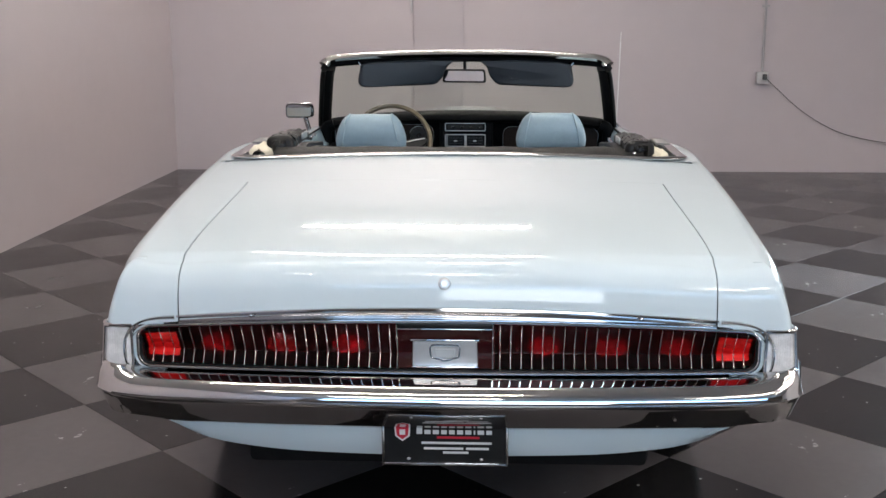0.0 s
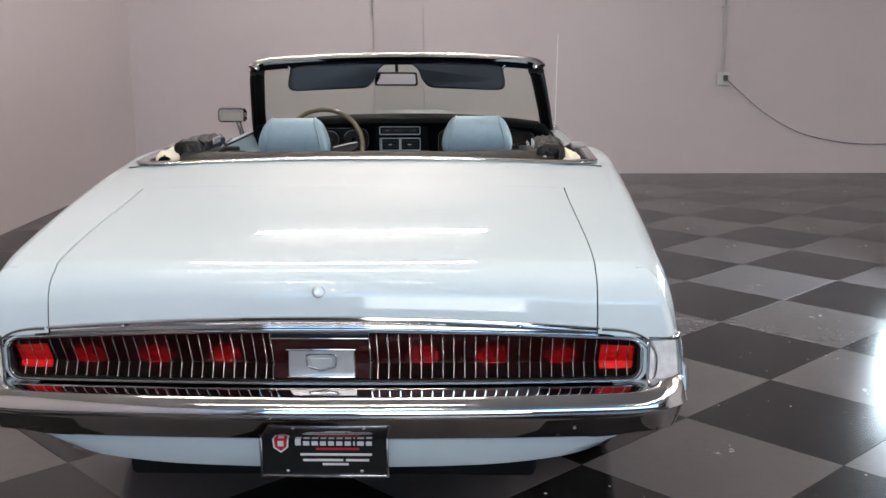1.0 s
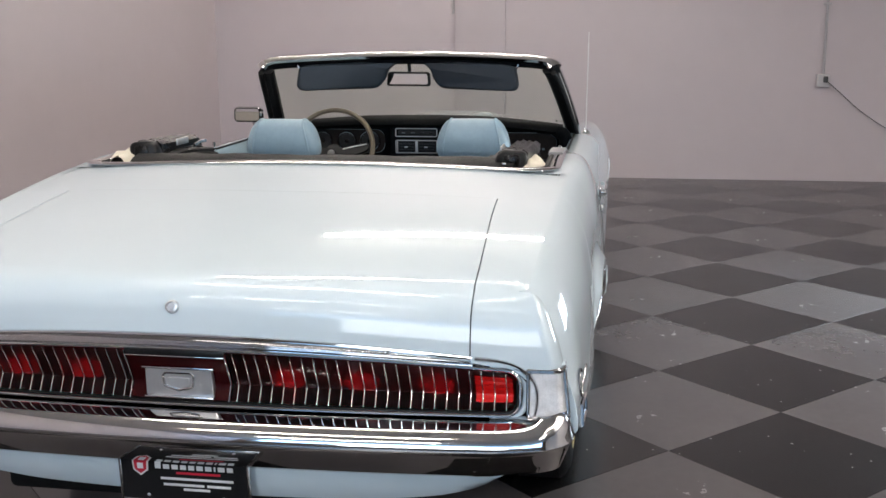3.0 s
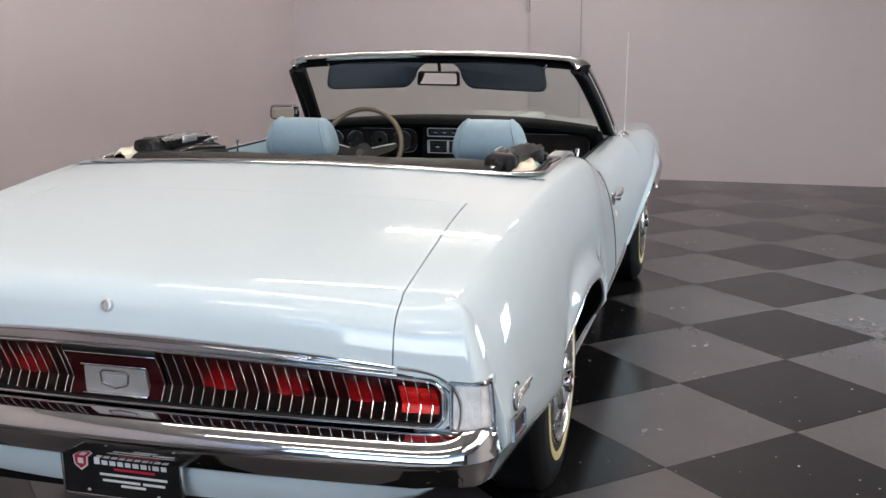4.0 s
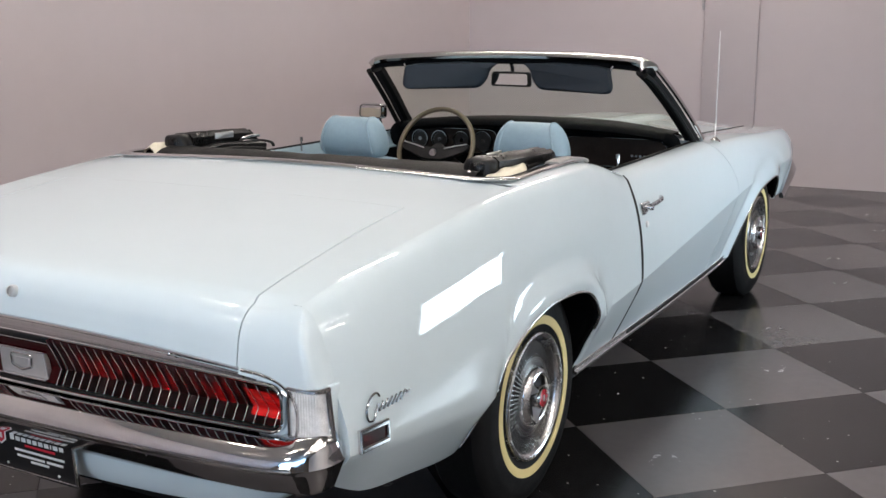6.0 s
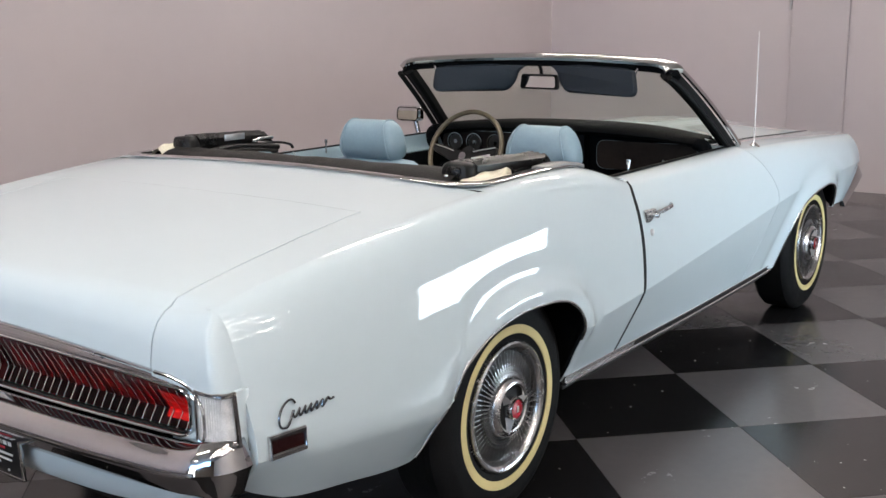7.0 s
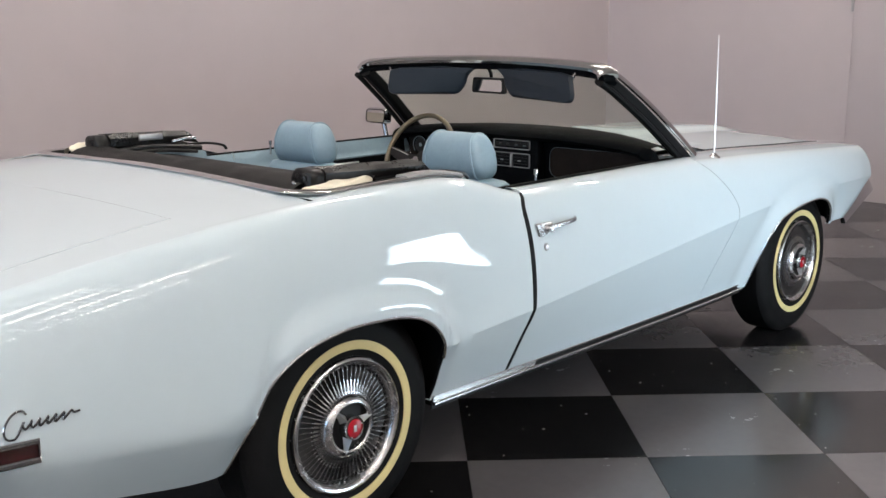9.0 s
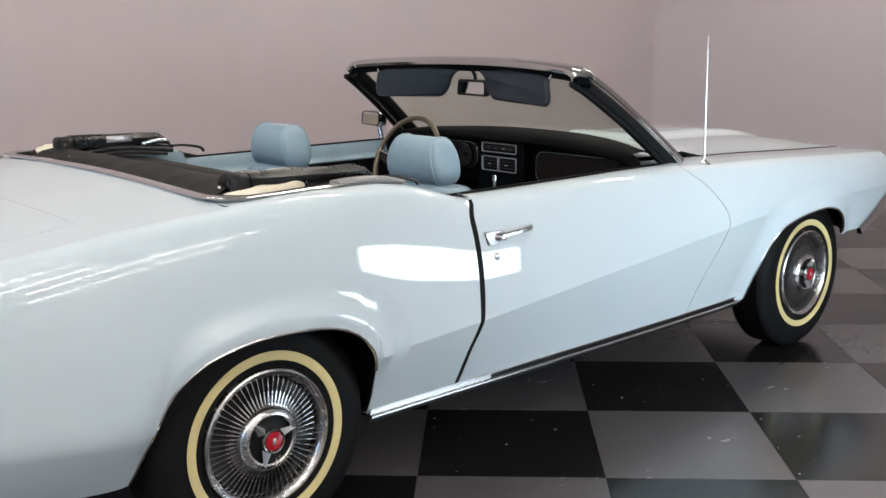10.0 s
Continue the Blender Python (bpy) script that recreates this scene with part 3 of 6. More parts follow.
def panel(ys, rear=None, front=None, fade=(0.3, 0.3), top=(), inset=(0.006, 0.003)):
    """A body side panel with stations ys; rear and front: gap lines y(z) towards which the end stations bend."""
    rows = []
    for yn in ys:
        row = []
        for k in range(NL + NU + 1):
            y = yn
            for _ in range(4):
                z = side(y, k)[1]
                y = yn
                if rear:
                    y += (rear(z) + inset[0] - ys[0]) * smooth01(1 - (yn - ys[0]) / fade[0])
                if front:
                    y += (front(z) - inset[1] - ys[-1]) * smooth01(1 - (ys[-1] - yn) / fade[1])
            x, z = side(y, k)
            row.append((x, y, z))
        for dx, dz in top:
            x0, y0, z0 = row[NL + NU]
            row.append((x0 + dx, y0, z0 + dz))
        rows.append(row)
    bm = bmesh.new()
    vs = grid(bm, rows)
    for p, q in zip(vs, vs[1:]):
        if p[NL].co.y > 0.44 and lip_z(p[NL].co.y) is None and lip_z(q[NL].co.y) is None:
            bm.edges.get((p[NL], q[NL])).smooth = False
    arch = {r[0] for r in vs if lip_z(r[0].co.y) is not None or 0.34 < r[0].co.y < 0.3675}
    edge = [e for e in bm.edges if len(e.link_faces) == 1]
    for flange, depth in (([e for e in edge if not (e.verts[0] in arch and e.verts[1] in arch)], 0.022), ([e for e in edge if e.verts[0] in arch and e.verts[1] in arch], 0.004)):
        if flange:
            out = bmesh.ops.extrude_edge_only(bm, edges=flange)
            for v in [g for g in out["geom"] if isinstance(g, bmesh.types.BMVert)]:
                v.co.x -= depth
    return bm


def both(name, build, material, label="", parent=car, smooth=32):
    """The right part and its mirror image on the left."""
    return [part(name, build(), material, parent, label, smooth), part(name, flip(build()), material, parent, label, smooth)]


def stations(*spans):
    out = []
    for a, b, n in spans:
        out += [a + (b - a) * i / n for i in range(n)]
    return out + [spans[-1][1]]


TAIL_Y = -1.060
Q_YS = stations((TAIL_Y + 0.024, -0.5, 12), (-0.5, -0.40, 6), (-0.40, -0.33, 16), (-0.33, 0.2, 24), (0.2, 0.29, 10), (0.29, 0.345, 14), (0.345, 0.368, 12), (0.368, 0.47, 11), (0.47, 0.72, 12))
D_YS = stations((0.745, 0.95, 8), (0.95, 1.9, 18), (1.9, 2.09, 10))
F_YS = stations((2.09, 2.385, 7), (2.385, 2.445, 14), (2.445, 2.55, 9), (2.55, 3.0, 16), (3.0, 3.09, 8), (3.09, 3.15, 14), (3.15, 3.65, 14))
BELT_TOP = ((-0.012, 0.005), (-0.035, 0.007), (-0.058, 0.004), (-0.062, -0.035))

both("quarter_panel", lambda: panel(Q_YS, front=GAP_R, fade=(0.3, 0.33), inset=(0, 0.009)), PAINT)
doors = both("door", lambda: panel(D_YS, rear=GAP_R, front=GAP_F, fade=(0.5, 0.6), top=BELT_TOP, inset=(0.009, 0.0018)), PAINT)
both("fender", lambda: panel(F_YS, rear=GAP_F, front=NOSE, fade=(0.16, 0.4), inset=(0.0018, 0)), PAINT)


def side_x(y, z):
    """Half width of the body side at y and height z."""
    row = [side(y, k) for k in range(NL + NU + 1)]
    for (xa, za), (xb, zb) in zip(row, row[1:]):
        if za <= z <= zb:
            return xa + (xb - xa) * (z - za) / max(1e-5, zb - za)
    return row[-1][0] if z > row[-1][1] else row[0][0]


def gap_strip(gap, z0, z1, wide, proud):
    bm = bmesh.new()
    rows = []
    for i in range(41):
        z = z0 + (z1 - z0) * i / 40
        y = gap(z)
        x = side_x(y, z) + proud
        w = wide * (0.62 + 0.38 * smooth01((z - 0.45) / 0.2))
        rows.append([(x, y - w, z), (x, y + w, z), (x - 0.02, y + w, z), (x - 0.02, y - w, z)])
    grid(bm, rows, closed=True)
    return bm


# black strips fill the door gaps in place of the shade inside them
both("door_seal", lambda: gap_strip(GAP_R, 0.315, 0.915, 0.0105, 0.0010), SEAL_GAP)
both("door_seal", lambda: gap_strip(GAP_F, 0.31, 0.90, 0.0022, -0.0015), SEAL_GAP)

# deck: profile (y, z) from the lid's lower lip over the bend to the top well
DECK = spline([(-1.135, 0.768, 0), (-1.131, 0.800, 0), (-1.122, 0.835, 0), (-1.100, 0.866, 0), (-1.055, 0.886, 0), (-0.9, 0.912, 0), (-0.65, 0.945, 0), (-0.4, 0.975, 0), (-0.2, 0.998, 0), (-0.065, 1.012, 0)], 5)


def deck(x, i):
    """Point of the deck at half width x and station i of DECK."""
    y, z = DECK[i].x, DECK[i].y
    a = abs(x) / 0.76
    back = smooth01((-0.35 - y) / 0.7)
    up = smooth01((z - 0.768) / 0.115)
    yy = y + 0.034 * a * a * back
    edge = FZ(min(yy, -0.06))
    drop = max(0.0, z - edge) if y > -1.06 else 0.034
    zz = z - drop * a ** 2.6 * up - 0.042 * a * a * (1 - up)
    return x, yy, zz


LID_N = next(i for i, p in enumerate(DECK) if p.x > -0.405)


def lid_x(i):
    return 0.652 - 0.022 * smooth01((DECK[i].x + 1.1) / 0.7)


bm = bmesh.new()
rows = []
for i in range(LID_N + 1):
    w = lid_x(i) - 0.003
    rows.append([deck(w * (2 * j / 28 - 1), i) for j in range(29)])
grid(bm, rows)
out = bmesh.ops.extrude_edge_only(bm, edges=[e for e in bm.edges if len(e.link_faces) == 1])
for v in [g for g in out["geom"] if isinstance(g, bmesh.types.BMVert)]:
    v.co.z -= 0.014
    v.co.y += 0.006
lid = part("boot_lid", bm, PAINT, car, smooth=32)


def quarter_top():
    """Deck surface between the lid's gap and the shoulder, turning down into the rear corner."""
    bm = bmesh.new()
    rows = []
    n = 12
    ye = TAIL_Y + 0.024
    turn = next(i for i in range(LID_N) if deck(0.79, i)[1] > ye)
    for i in range(LID_N + 1):
        a = Vector(deck(lid_x(i), i))
        yd = deck(0.79, i)[1]
        if i < turn:
            f = (DECK[i].y - DECK[0].y) / (DECK[turn].y - DECK[0].y)
            zt = 0.712 + (FZ(ye) - 0.712) * f
            lo, hi = 0.0, 1.0
            for _ in range(24):
                mid = (lo + hi) / 2
                lo, hi = (mid, hi) if upper(ye, mid)[1] < zt else (lo, mid)
            e = Vector((tail_taper(upper(ye, lo)[0], ye, zt), ye, zt))
            c = Vector((e.x - 0.002, max(yd, -1.098), zt + 0.002))
        else:
            e = c = Vector((FX(yd), yd, FZ(yd)))
        row = []
        for q in range(n + 1):
            t = q / n
            p = Vector(deck(a.x + (c.x - a.x) * t, i))
            row.append(p + (c - Vector(deck(c.x, i))) * t ** 1.6)
        back = row[-3]
        gap = (c - e).length
        start = c + (back - c) * min(0.9, gap * 0.4 / max((back - c).length, 1e-5))
        row = row[:-2] + ([start.lerp(c, q).lerp(c.lerp(e, q), q) for q in np.linspace(0, 1, 7)] if gap > 1e-4 else [back.lerp(c, q) for q in np.linspace(0.1, 1, 7)])
        rows.append(row)
    grid(bm, rows)
    out = bmesh.ops.extrude_edge_only(bm, edges=[e for e in bm.edges if len(e.link_faces) == 1])
    for v in [g for g in out["geom"] if isinstance(g, bmesh.types.BMVert)]:
        v.co.z -= 0.016
    return bm


both("quarter_top", quarter_top, PAINT)
# strip between lid and top well
bm = bmesh.new()
rows = []
for i in range(LID_N, len(DECK)):
    w = FX(DECK[i].x)
    shift = 0.0008 if i == LID_N else 0
    row = []
    for j in range(33):
        x = w * (2 * j / 32 - 1)
        p = deck(x, i)
        row.append((p[0], p[1] + shift * (abs(x) < 0.64), p[2]))
    rows.append(row)
grid(bm, rows)
part("deck_filler", bm, PAINT, car)
bm = bmesh.new()
box(bm, -0.66, 0.66, -0.44, -0.36, 0.90, 0.935)
box(bm, 0.62, 0.68, -1.07, -0.38, 0.70, 0.80)
box(bm, -0.68, -0.62, -1.07, -0.38, 0.70, 0.80)
part("lid_channel", bm, CAVITY, car)
# key lock
bm = bmesh.new()
lathe(bm, [(0.0, 0.009), (0.007, 0.009), (0.0075, 0.007), (0.009, 0.007), (0.010, 0.011), (0.0135, 0.010), (0.015, 0.005), (0.015, -0.01)], 28)
bmesh.ops.transform(bm, matrix=Matrix.Translation((-0.001, -1.126, 0.827)) @ Matrix.Rotation(radians(-90), 4, "Z") @ Matrix.Rotation(radians(-15), 4, "Y"), verts=bm.verts)
part("boot_lock", bm, SATIN, lid, "round chrome key lock")


# shelf of the shoulder beside the top well
def shoulder_strip():
    bm = bmesh.new()
    rows = []
    for i in range(25):
        y = -0.065 + (0.632 + 0.065) * i / 24
        x, z = FX(y), FZ(y)
        wide = 0.065 * (1 - smooth01((y + 0.065) / 0.11))
        rows.append([(x, y, z), (x - 0.012, y, z + 0.003), (x - 0.035, y, z + 0.003), (x - 0.06 - wide, y, z - 0.002 + 0.1 * wide), (x - 0.064 - wide, y, z - 0.06)])
    grid(bm, rows)
    return bm


both("shoulder", shoulder_strip, PAINT)

# bright moulding round the top well
bm = bmesh.new()
half = [(0.748, 0.56, 0.985), (0.754, 0.46, 1.000), (0.757, 0.34, 1.003), (0.757, 0.22, 1.002), (0.757, 0.12, 0.999)]
half += [(0.667 + 0.090 * math.cos(a), 0.022 - 0.090 * math.sin(a), 0.998 + 0.004 * math.sin(a)) for a in (math.pi / 2 * i / 6 for i in range(7))]
half += [(0.58, -0.069, 1.004), (0.4, -0.070, 1.010), (0.2, -0.070, 1.015)]
path = spline(half + [(0, -0.07, 1.017)] + [(-x, y, z) for x, y, z in reversed(half)], 6)
sweep(bm, path, ring(0.0185, 14, 1.0, 0.34))
part("well_moulding", bm, CHROME, car, "bright moulding round the folded top")
bm = bmesh.new()
inner = [Vector((p.x * 0.965, p.y + 0.022 if p.y < 0.05 else p.y, p.z - 0.012)) for p in path]
sweep(bm, inner, rect(0.022, 0.03, 0.3))
part("well_edge", bm, SEAL_GAP, car)

# bonnet, cowl and nose
HOODX = curve1([(2.0, 0.66), (2.28, 0.63), (3.0, 0.60), (3.68, 0.55)])
HOODC = curve1([(1.95, 0.965), (2.3, 0.955), (2.7, 0.945), (3.0, 0.935), (3.4, 0.905), (3.7, 0.855)])


def hood_pt(x, y):
    w = HOODX(y)
    e = FZ(y) + 0.006
    a = min(1, abs(x) / w)
    bulge = 0.022 * smooth01((0.24 - abs(x)) / 0.07) * smooth01((y - 2.32) / 0.10) * smooth01((3.55 - y) / 0.35)
    return x, y, e + (HOODC(y) - 0.012 - e) * (1 - a ** 2.2) + bulge


bm = bmesh.new()
grid(bm, [[hood_pt((HOODX(y) - 0.006) * (2 * j / 36 - 1), y) for j in range(37)] for y in np.linspace(2.290, 3.66, 40)])
out = bmesh.ops.extrude_edge_only(bm, edges=[e for e in bm.edges if len(e.link_faces) == 1])
for v in [g for g in out["geom"] if isinstance(g, bmesh.types.BMVert)]:
    v.co.z -= 0.015
part("bonnet", bm, PAINT, car, "pale blue bonnet with a raised centre")


# black strips laid along the bonnet's shut lines stand for the shade in them
def bonnet_seal():
    bm = bmesh.new()
    pts = [(HOODX(y) - 0.0015, y, hood_pt(HOODX(y), y)[2] + 0.0005) for y in np.linspace(2.286, 3.62, 30)]
    back = [(x, 2.286, hood_pt(x, 2.286)[2] + 0.0005) for x in np.linspace(0.02, HOODX(2.286) - 0.0015, 16)]
    sweep(bm, back, rect(0.008, 0.004, 0.2))
    sweep(bm, pts, rect(0.007, 0.004, 0.2))
    return bm


both("bonnet_seal", bonnet_seal, SEAL_GAP)


def fender_top():
    bm = bmesh.new()
    rows = []
    for y in np.linspace(1.86, 3.65, 40):
        w, f = HOODX(y) + 0.003 if y > 2.28 else 0.63, FX(y)
        e = FZ(y)
        rows.append([(w + (f - w) * s, y, e + 0.006 * (1 - s) + 0.006 * math.sin(math.pi * s)) for s in np.linspace(0, 1, 8)])
    grid(bm, rows)
    out = bmesh.ops.extrude_edge_only(bm, edges=[e for e in bm.edges if len(e.link_faces) == 1])
    for v in [g for g in out["geom"] if isinstance(g, bmesh.types.BMVert)]:
        v.co.z -= 0.015
    return bm


both("fender_top", fender_top, PAINT)
bm = bmesh.new()
grid(bm, [[(x, y, 0.935 + 0.025 * (1 - (x / 0.66) ** 2)) for x in np.linspace(-0.627, 0.627, 20)] for y in np.linspace(1.86, 2.277, 8)])
part("cowl", bm, PAINT, car)
bm = bmesh.new()
box(bm, -0.70, 0.70, 2.24, 3.6, 0.78, 0.79)
box(bm, -0.76, 0.76, 3.60, 3.64, 0.48, 0.82, 0.01)
part("nose_panel", bm, BLACK, car)


# front bumper
bm = bmesh.new()
half = [(0.866, 3.285, 0.487), (0.869, 3.40, 0.545), (0.866, 3.52, 0.603), (0.838, 3.65, 0.632), (0.74, 3.73, 0.636), (0.4, 3.76, 0.636)]
bump = spline(half + [(0, 3.775, 0.636)] + [(-x, y, z) for x, y, z in reversed(half)], 6)
rows = []
for i, p in enumerate(bump):
    t = (bump[min(len(bump) - 1, i + 1)] - bump[max(0, i - 1)]).normalized()
    o = Vector((t.y, -t.x, 0)).normalized()
    if o.dot(Vector((p.x, p.y - 3.0, 0))) < 0:
        o = -o
    k = 0.55 + 0.45 * smooth01((p.y - 3.28) / 0.35)
    rows.append([p + o * a * k + Vector((0, 0, b * k)) for a, b in ((0.014, -0.032), (0.020, -0.024), (0.000, 0.022), (-0.006, 0.030), (-0.020, 0.028), (-0.034, 0.0), (-0.024, -0.032))])
vs = grid(bm, rows, closed=True)
bm.faces.new(vs[0])
bm.faces.new(vs[-1])
part("front_bumper", bm, CHROME, car, "chrome front bumper wrapping round the fenders")
bm = bmesh.new()
box(bm, -0.62, 0.62, 3.44, 3.60, 0.47, 0.56, 0.03)
part("front_valance", bm, PAINT, car)


# wheel-arch lips
def arch_lip(arch):
    """A thin bright strip that follows the edge of the arch, evenly stepped."""
    bm = bmesh.new()
    ys = [arch[0][0] + 0.0006 + (arch[-1][0] - 0.0014 - arch[0][0]) * (0.5 - 0.5 * math.cos(math.pi * q)) for q in np.linspace(0, 1, 160)]
    pts = []
    for y in ys:
        x, z = side(float(y), 0)
        if y < 0.2 or y > 1 or z > 0.46:
            pts.append(Vector((x - 0.0005, float(y), z + 0.001)))
    even = [pts[0]]
    for p in pts[1:]:
        while (p - even[-1]).length > 0.02:
            even.append(even[-1] + (p - even[-1]).normalized() * 0.02)
    for _ in range(2):
        even = [even[0]] + [(p + q * 2 + r) / 4 for p, q, r in zip(even, even[1:], even[2:])] + [even[-1]]
    tube(bm, even, 0.0050, 8, up=(1, 0, 0))
    return bm


both("arch_lip", lambda: arch_lip(ARCH_R), SILL, "thin chrome wheel arch lip")
both("arch_lip", lambda: arch_lip(ARCH_F), SILL, "thin chrome wheel arch lip")


# wheel housings and underbody
def housing(arch, yc):
    """Dark liner that turns up behind the lip and runs inboard over the wheel."""
    bm = bmesh.new()
    line = []
    for q in np.linspace(0, 1, 70):
        y = float(arch[0][0] + 0.0006 + (arch[-1][0] - 0.0014 - arch[0][0]) * (0.5 - 0.5 * math.cos(math.pi * q)))
        x, z = side(y, 0)
        line.append((x, y, z))
    rows = []
    for dx, grow in ((-0.0025, 0.997), (-0.014, 0.996), (-0.026, 1.06), (-0.05, 1.12), (-0.36, 1.12)):
        rows.append([(x + dx, yc + (y - yc) * grow, 0.31 + (z - 0.31) * grow) for x, y, z in line])
    vs = grid(bm, rows)
    bm.faces.new(vs[-1])
    return bm


both("wheel_housing", lambda: housing(ARCH_R, -0.02), CAVITY, smooth=50)
both("wheel_housing", lambda: housing(ARCH_F, 2.75), CAVITY, smooth=50)
bm = bmesh.new()
box(bm, -0.68, 0.68, 0.42, 2.36, 0.27, 0.42, 0.02)
box(bm, -0.52, 0.52, -1.0, 0.4, 0.30, 0.44, 0.02)
box(bm, -0.76, 0.76, -1.0, -0.50, 0.42, 0.50, 0.02)
box(bm, -0.52, 0.52, 2.2, 3.5, 0.28, 0.5, 0.02)
part("underbody", bm, CAVITY, car)


# sill moulding: bright, black, bright
def sill(z, h, d, out_by, y0=0.370, y1=2.395):
    bm = bmesh.new()
    pts = [(AX(y) + out_by, y, AZ(y) + z) for y in np.linspace(y0, y1, 24)]
    sweep(bm, pts, rect(d, h, 0.25))
    return bm


both("sill_moulding", lambda: sill(0.0150, 0.006, 0.014, 0.004), SILL)
both("sill_moulding", lambda: sill(0.0045, 0.015, 0.010, 0.002, 0.370, 0.875), SILL)
both("sill_insert", lambda: sill(0.0045, 0.015, 0.010, 0.002, 0.875), BLACK, "black sill insert")
both("sill_moulding", lambda: sill(-0.0085, 0.011, 0.018, 0.005), SILL)
both("sill_flange", lambda: sill(-0.0215, 0.015, 0.006, -0.004), BLACK)
bm = bmesh.new()
box(bm, 0.62, 0.765, 0.42, 2.36, 0.262, 0.292, 0.008)
part("rocker", bm, CAVITY, car)
bm = bmesh.new()
box(bm, -0.765, -0.62, 0.42, 2.36, 0.262, 0.292, 0.008)
part("rocker", bm, CAVITY, car)


# ---- tail ----
def tail_y(x):
    return -1.130 + 0.034 * (x / 0.76) ** 2


def tail_drop(x):
    """The upper edge of the tail falls away towards the corners."""
    return -0.021 * (min(abs(x), 0.76) / 0.65) ** 2


def plan(a, b, w):
    """Tail surface: across a, up b, out w."""
    return a, tail_y(a) - w, b + tail_drop(a) * smooth01((b - 0.61) / 0.12)


# recessed panel behind the lamps
bm = bmesh.new()
grid(bm, [[(x, tail_y(x) + 0.078, z) for x in np.linspace(-0.80, 0.80, 41)] for z in (0.56, 0.66, 0.76)])
part("tail_panel", bm, BLACK, car, "dark recessed tail panel")


def tail_ring(x0, x1, z0, z1, r, sec, w, n=9):
    cs = [(x0, z0), (x0, z1), (x1, z1), (x1, z0)]
    o = outline(cs, r, n)
    dense = []
    for p, q in zip(o, o[1:] + o[:1]):
        k = max(1, int((q - p).length / 0.04))
        dense += [p + (q - p) * j / k for j in range(k)]
    bm = bmesh.new()
    sweep(bm, [plan(p.x, p.y, w) for p in dense], sec, closed=True, up=(0, -1, 0))
    return bm


# painted surround, thin chrome bezel and the dark rim inside it
def lamp_end():
    """Painted band that closes the end of the tail lamp between its bezel and the chrome."""
    bm = bmesh.new()
    pts = spline([(a, b, 0) for a, b in ((0.690, 0.737), (0.735, 0.733), (0.760, 0.718), (0.768, 0.690), (0.768, 0.640), (0.760, 0.612), (0.735, 0.597), (0.690, 0.593))], 6)
    sweep(bm, [plan(p.x, p.y, -0.022) for p in pts], rect(0.014, 0.040, 0.25), up=(0, -1, 0))
    return bm


both("tail_surround", lamp_end, PAINT)
part("tail_bezel", tail_ring(-0.757, 0.757, 0.603, 0.733, 0.036, rect(0.007, 0.018, 0.3), 0.001), CHROME, car, "thin chrome bezel round the tail lamps")
part("tail_rim", tail_ring(-0.7515, 0.7515, 0.606, 0.730, 0.033, rect(0.006, 0.020, 0.2), -0.010), BLACK, car, "black inner rim round the tail lamps")
# bright strip under the lid, hollowed along its face
bm = bmesh.new()
rows = []
for x in np.linspace(-0.655, 0.655, 53):
    hi = 0.770 - 0.032 * (x / 0.65) ** 2
    lo = 0.735 + tail_drop(x)
    rows.append([(x, tail_y(x) - w, lo + (hi - lo) * f) for w, f in ((-0.014, 1.0), (0.004, 1.0), (0.009, 0.94), (0.0095, 0.84), (0.004, 0.66), (-0.004, 0.40), (-0.008, 0.20), (-0.004, 0.10), (0.002, 0.06), (0.002, 0.01), (-0.014, 0.0))])
vs = grid(bm, rows, closed=True)
bm.faces.new(vs[0])
bm.faces.new(vs[-1])
strip = part("lid_strip", bm, CHROME, car, "chrome strip along the lid edge")
for x in (-0.47, 0.47):
    bm = bmesh.new()
    bmesh.ops.create_uvsphere(bm, u_segments=12, v_segments=6, radius=0.006, matrix=Matrix.Translation((x, tail_y(x) - 0.003, 0.740)) @ Matrix.Diagonal((1, 0.5, 0.7, 1)))
    part("strip_bolt", bm, CHROME, strip)


def corner_strip():
    """Chrome that runs on from the lid strip and sweeps down round the end of the tail lamp."""
    bm = bmesh.new()
    rows = []
    line = spline([(a, b, 0) for a, b in ((0.660, 0.7165), (0.700, 0.7145), (0.735, 0.708), (0.762, 0.694), (0.778, 0.672), (0.784, 0.645), (0.782, 0.615), (0.776, 0.600))], 6)
    for i, p in enumerate(line):
        q0, q1 = line[max(0, i - 1)], line[min(len(line) - 1, i + 1)]
        t = (q1 - q0).normalized()
        side_way = Vector((-t.y, t.x, 0))
        if side_way.y < 0 and i < 10:
            side_way = -side_way
        wide = 0.021 - 0.011 * i / (len(line) - 1)
        rows.append([(p.x + side_way.x * wide * f, tail_y(p.x) - w, p.y + side_way.y * wide * f) for w, f in ((-0.016, 1.0), (0.003, 1.0), (0.009, 0.85), (0.008, 0.6), (-0.001, 0.2), (-0.004, -0.1), (0.003, -0.3), (-0.016, -0.35))])
    vs = grid(bm, rows, closed=True)
    bm.faces.new(vs[0])
    bm.faces.new(vs[-1])
    return bm


both("corner_strip", corner_strip, CHROME)

LAMP_PROF = [(0.728, 0.006), (0.718, 0.002), (0.698, -0.009), (0.672, -0.021), (0.650, -0.030), (0.643, -0.031), (0.627, -0.022), (0.610, -0.013)]


def lamp_out(z):
    for (za, wa), (zb, wb) in zip(LAMP_PROF, LAMP_PROF[1:]):
        if zb <= z <= za:
            return wa + (wb - wa) * (za - z) / (za - zb)
    return 0.0


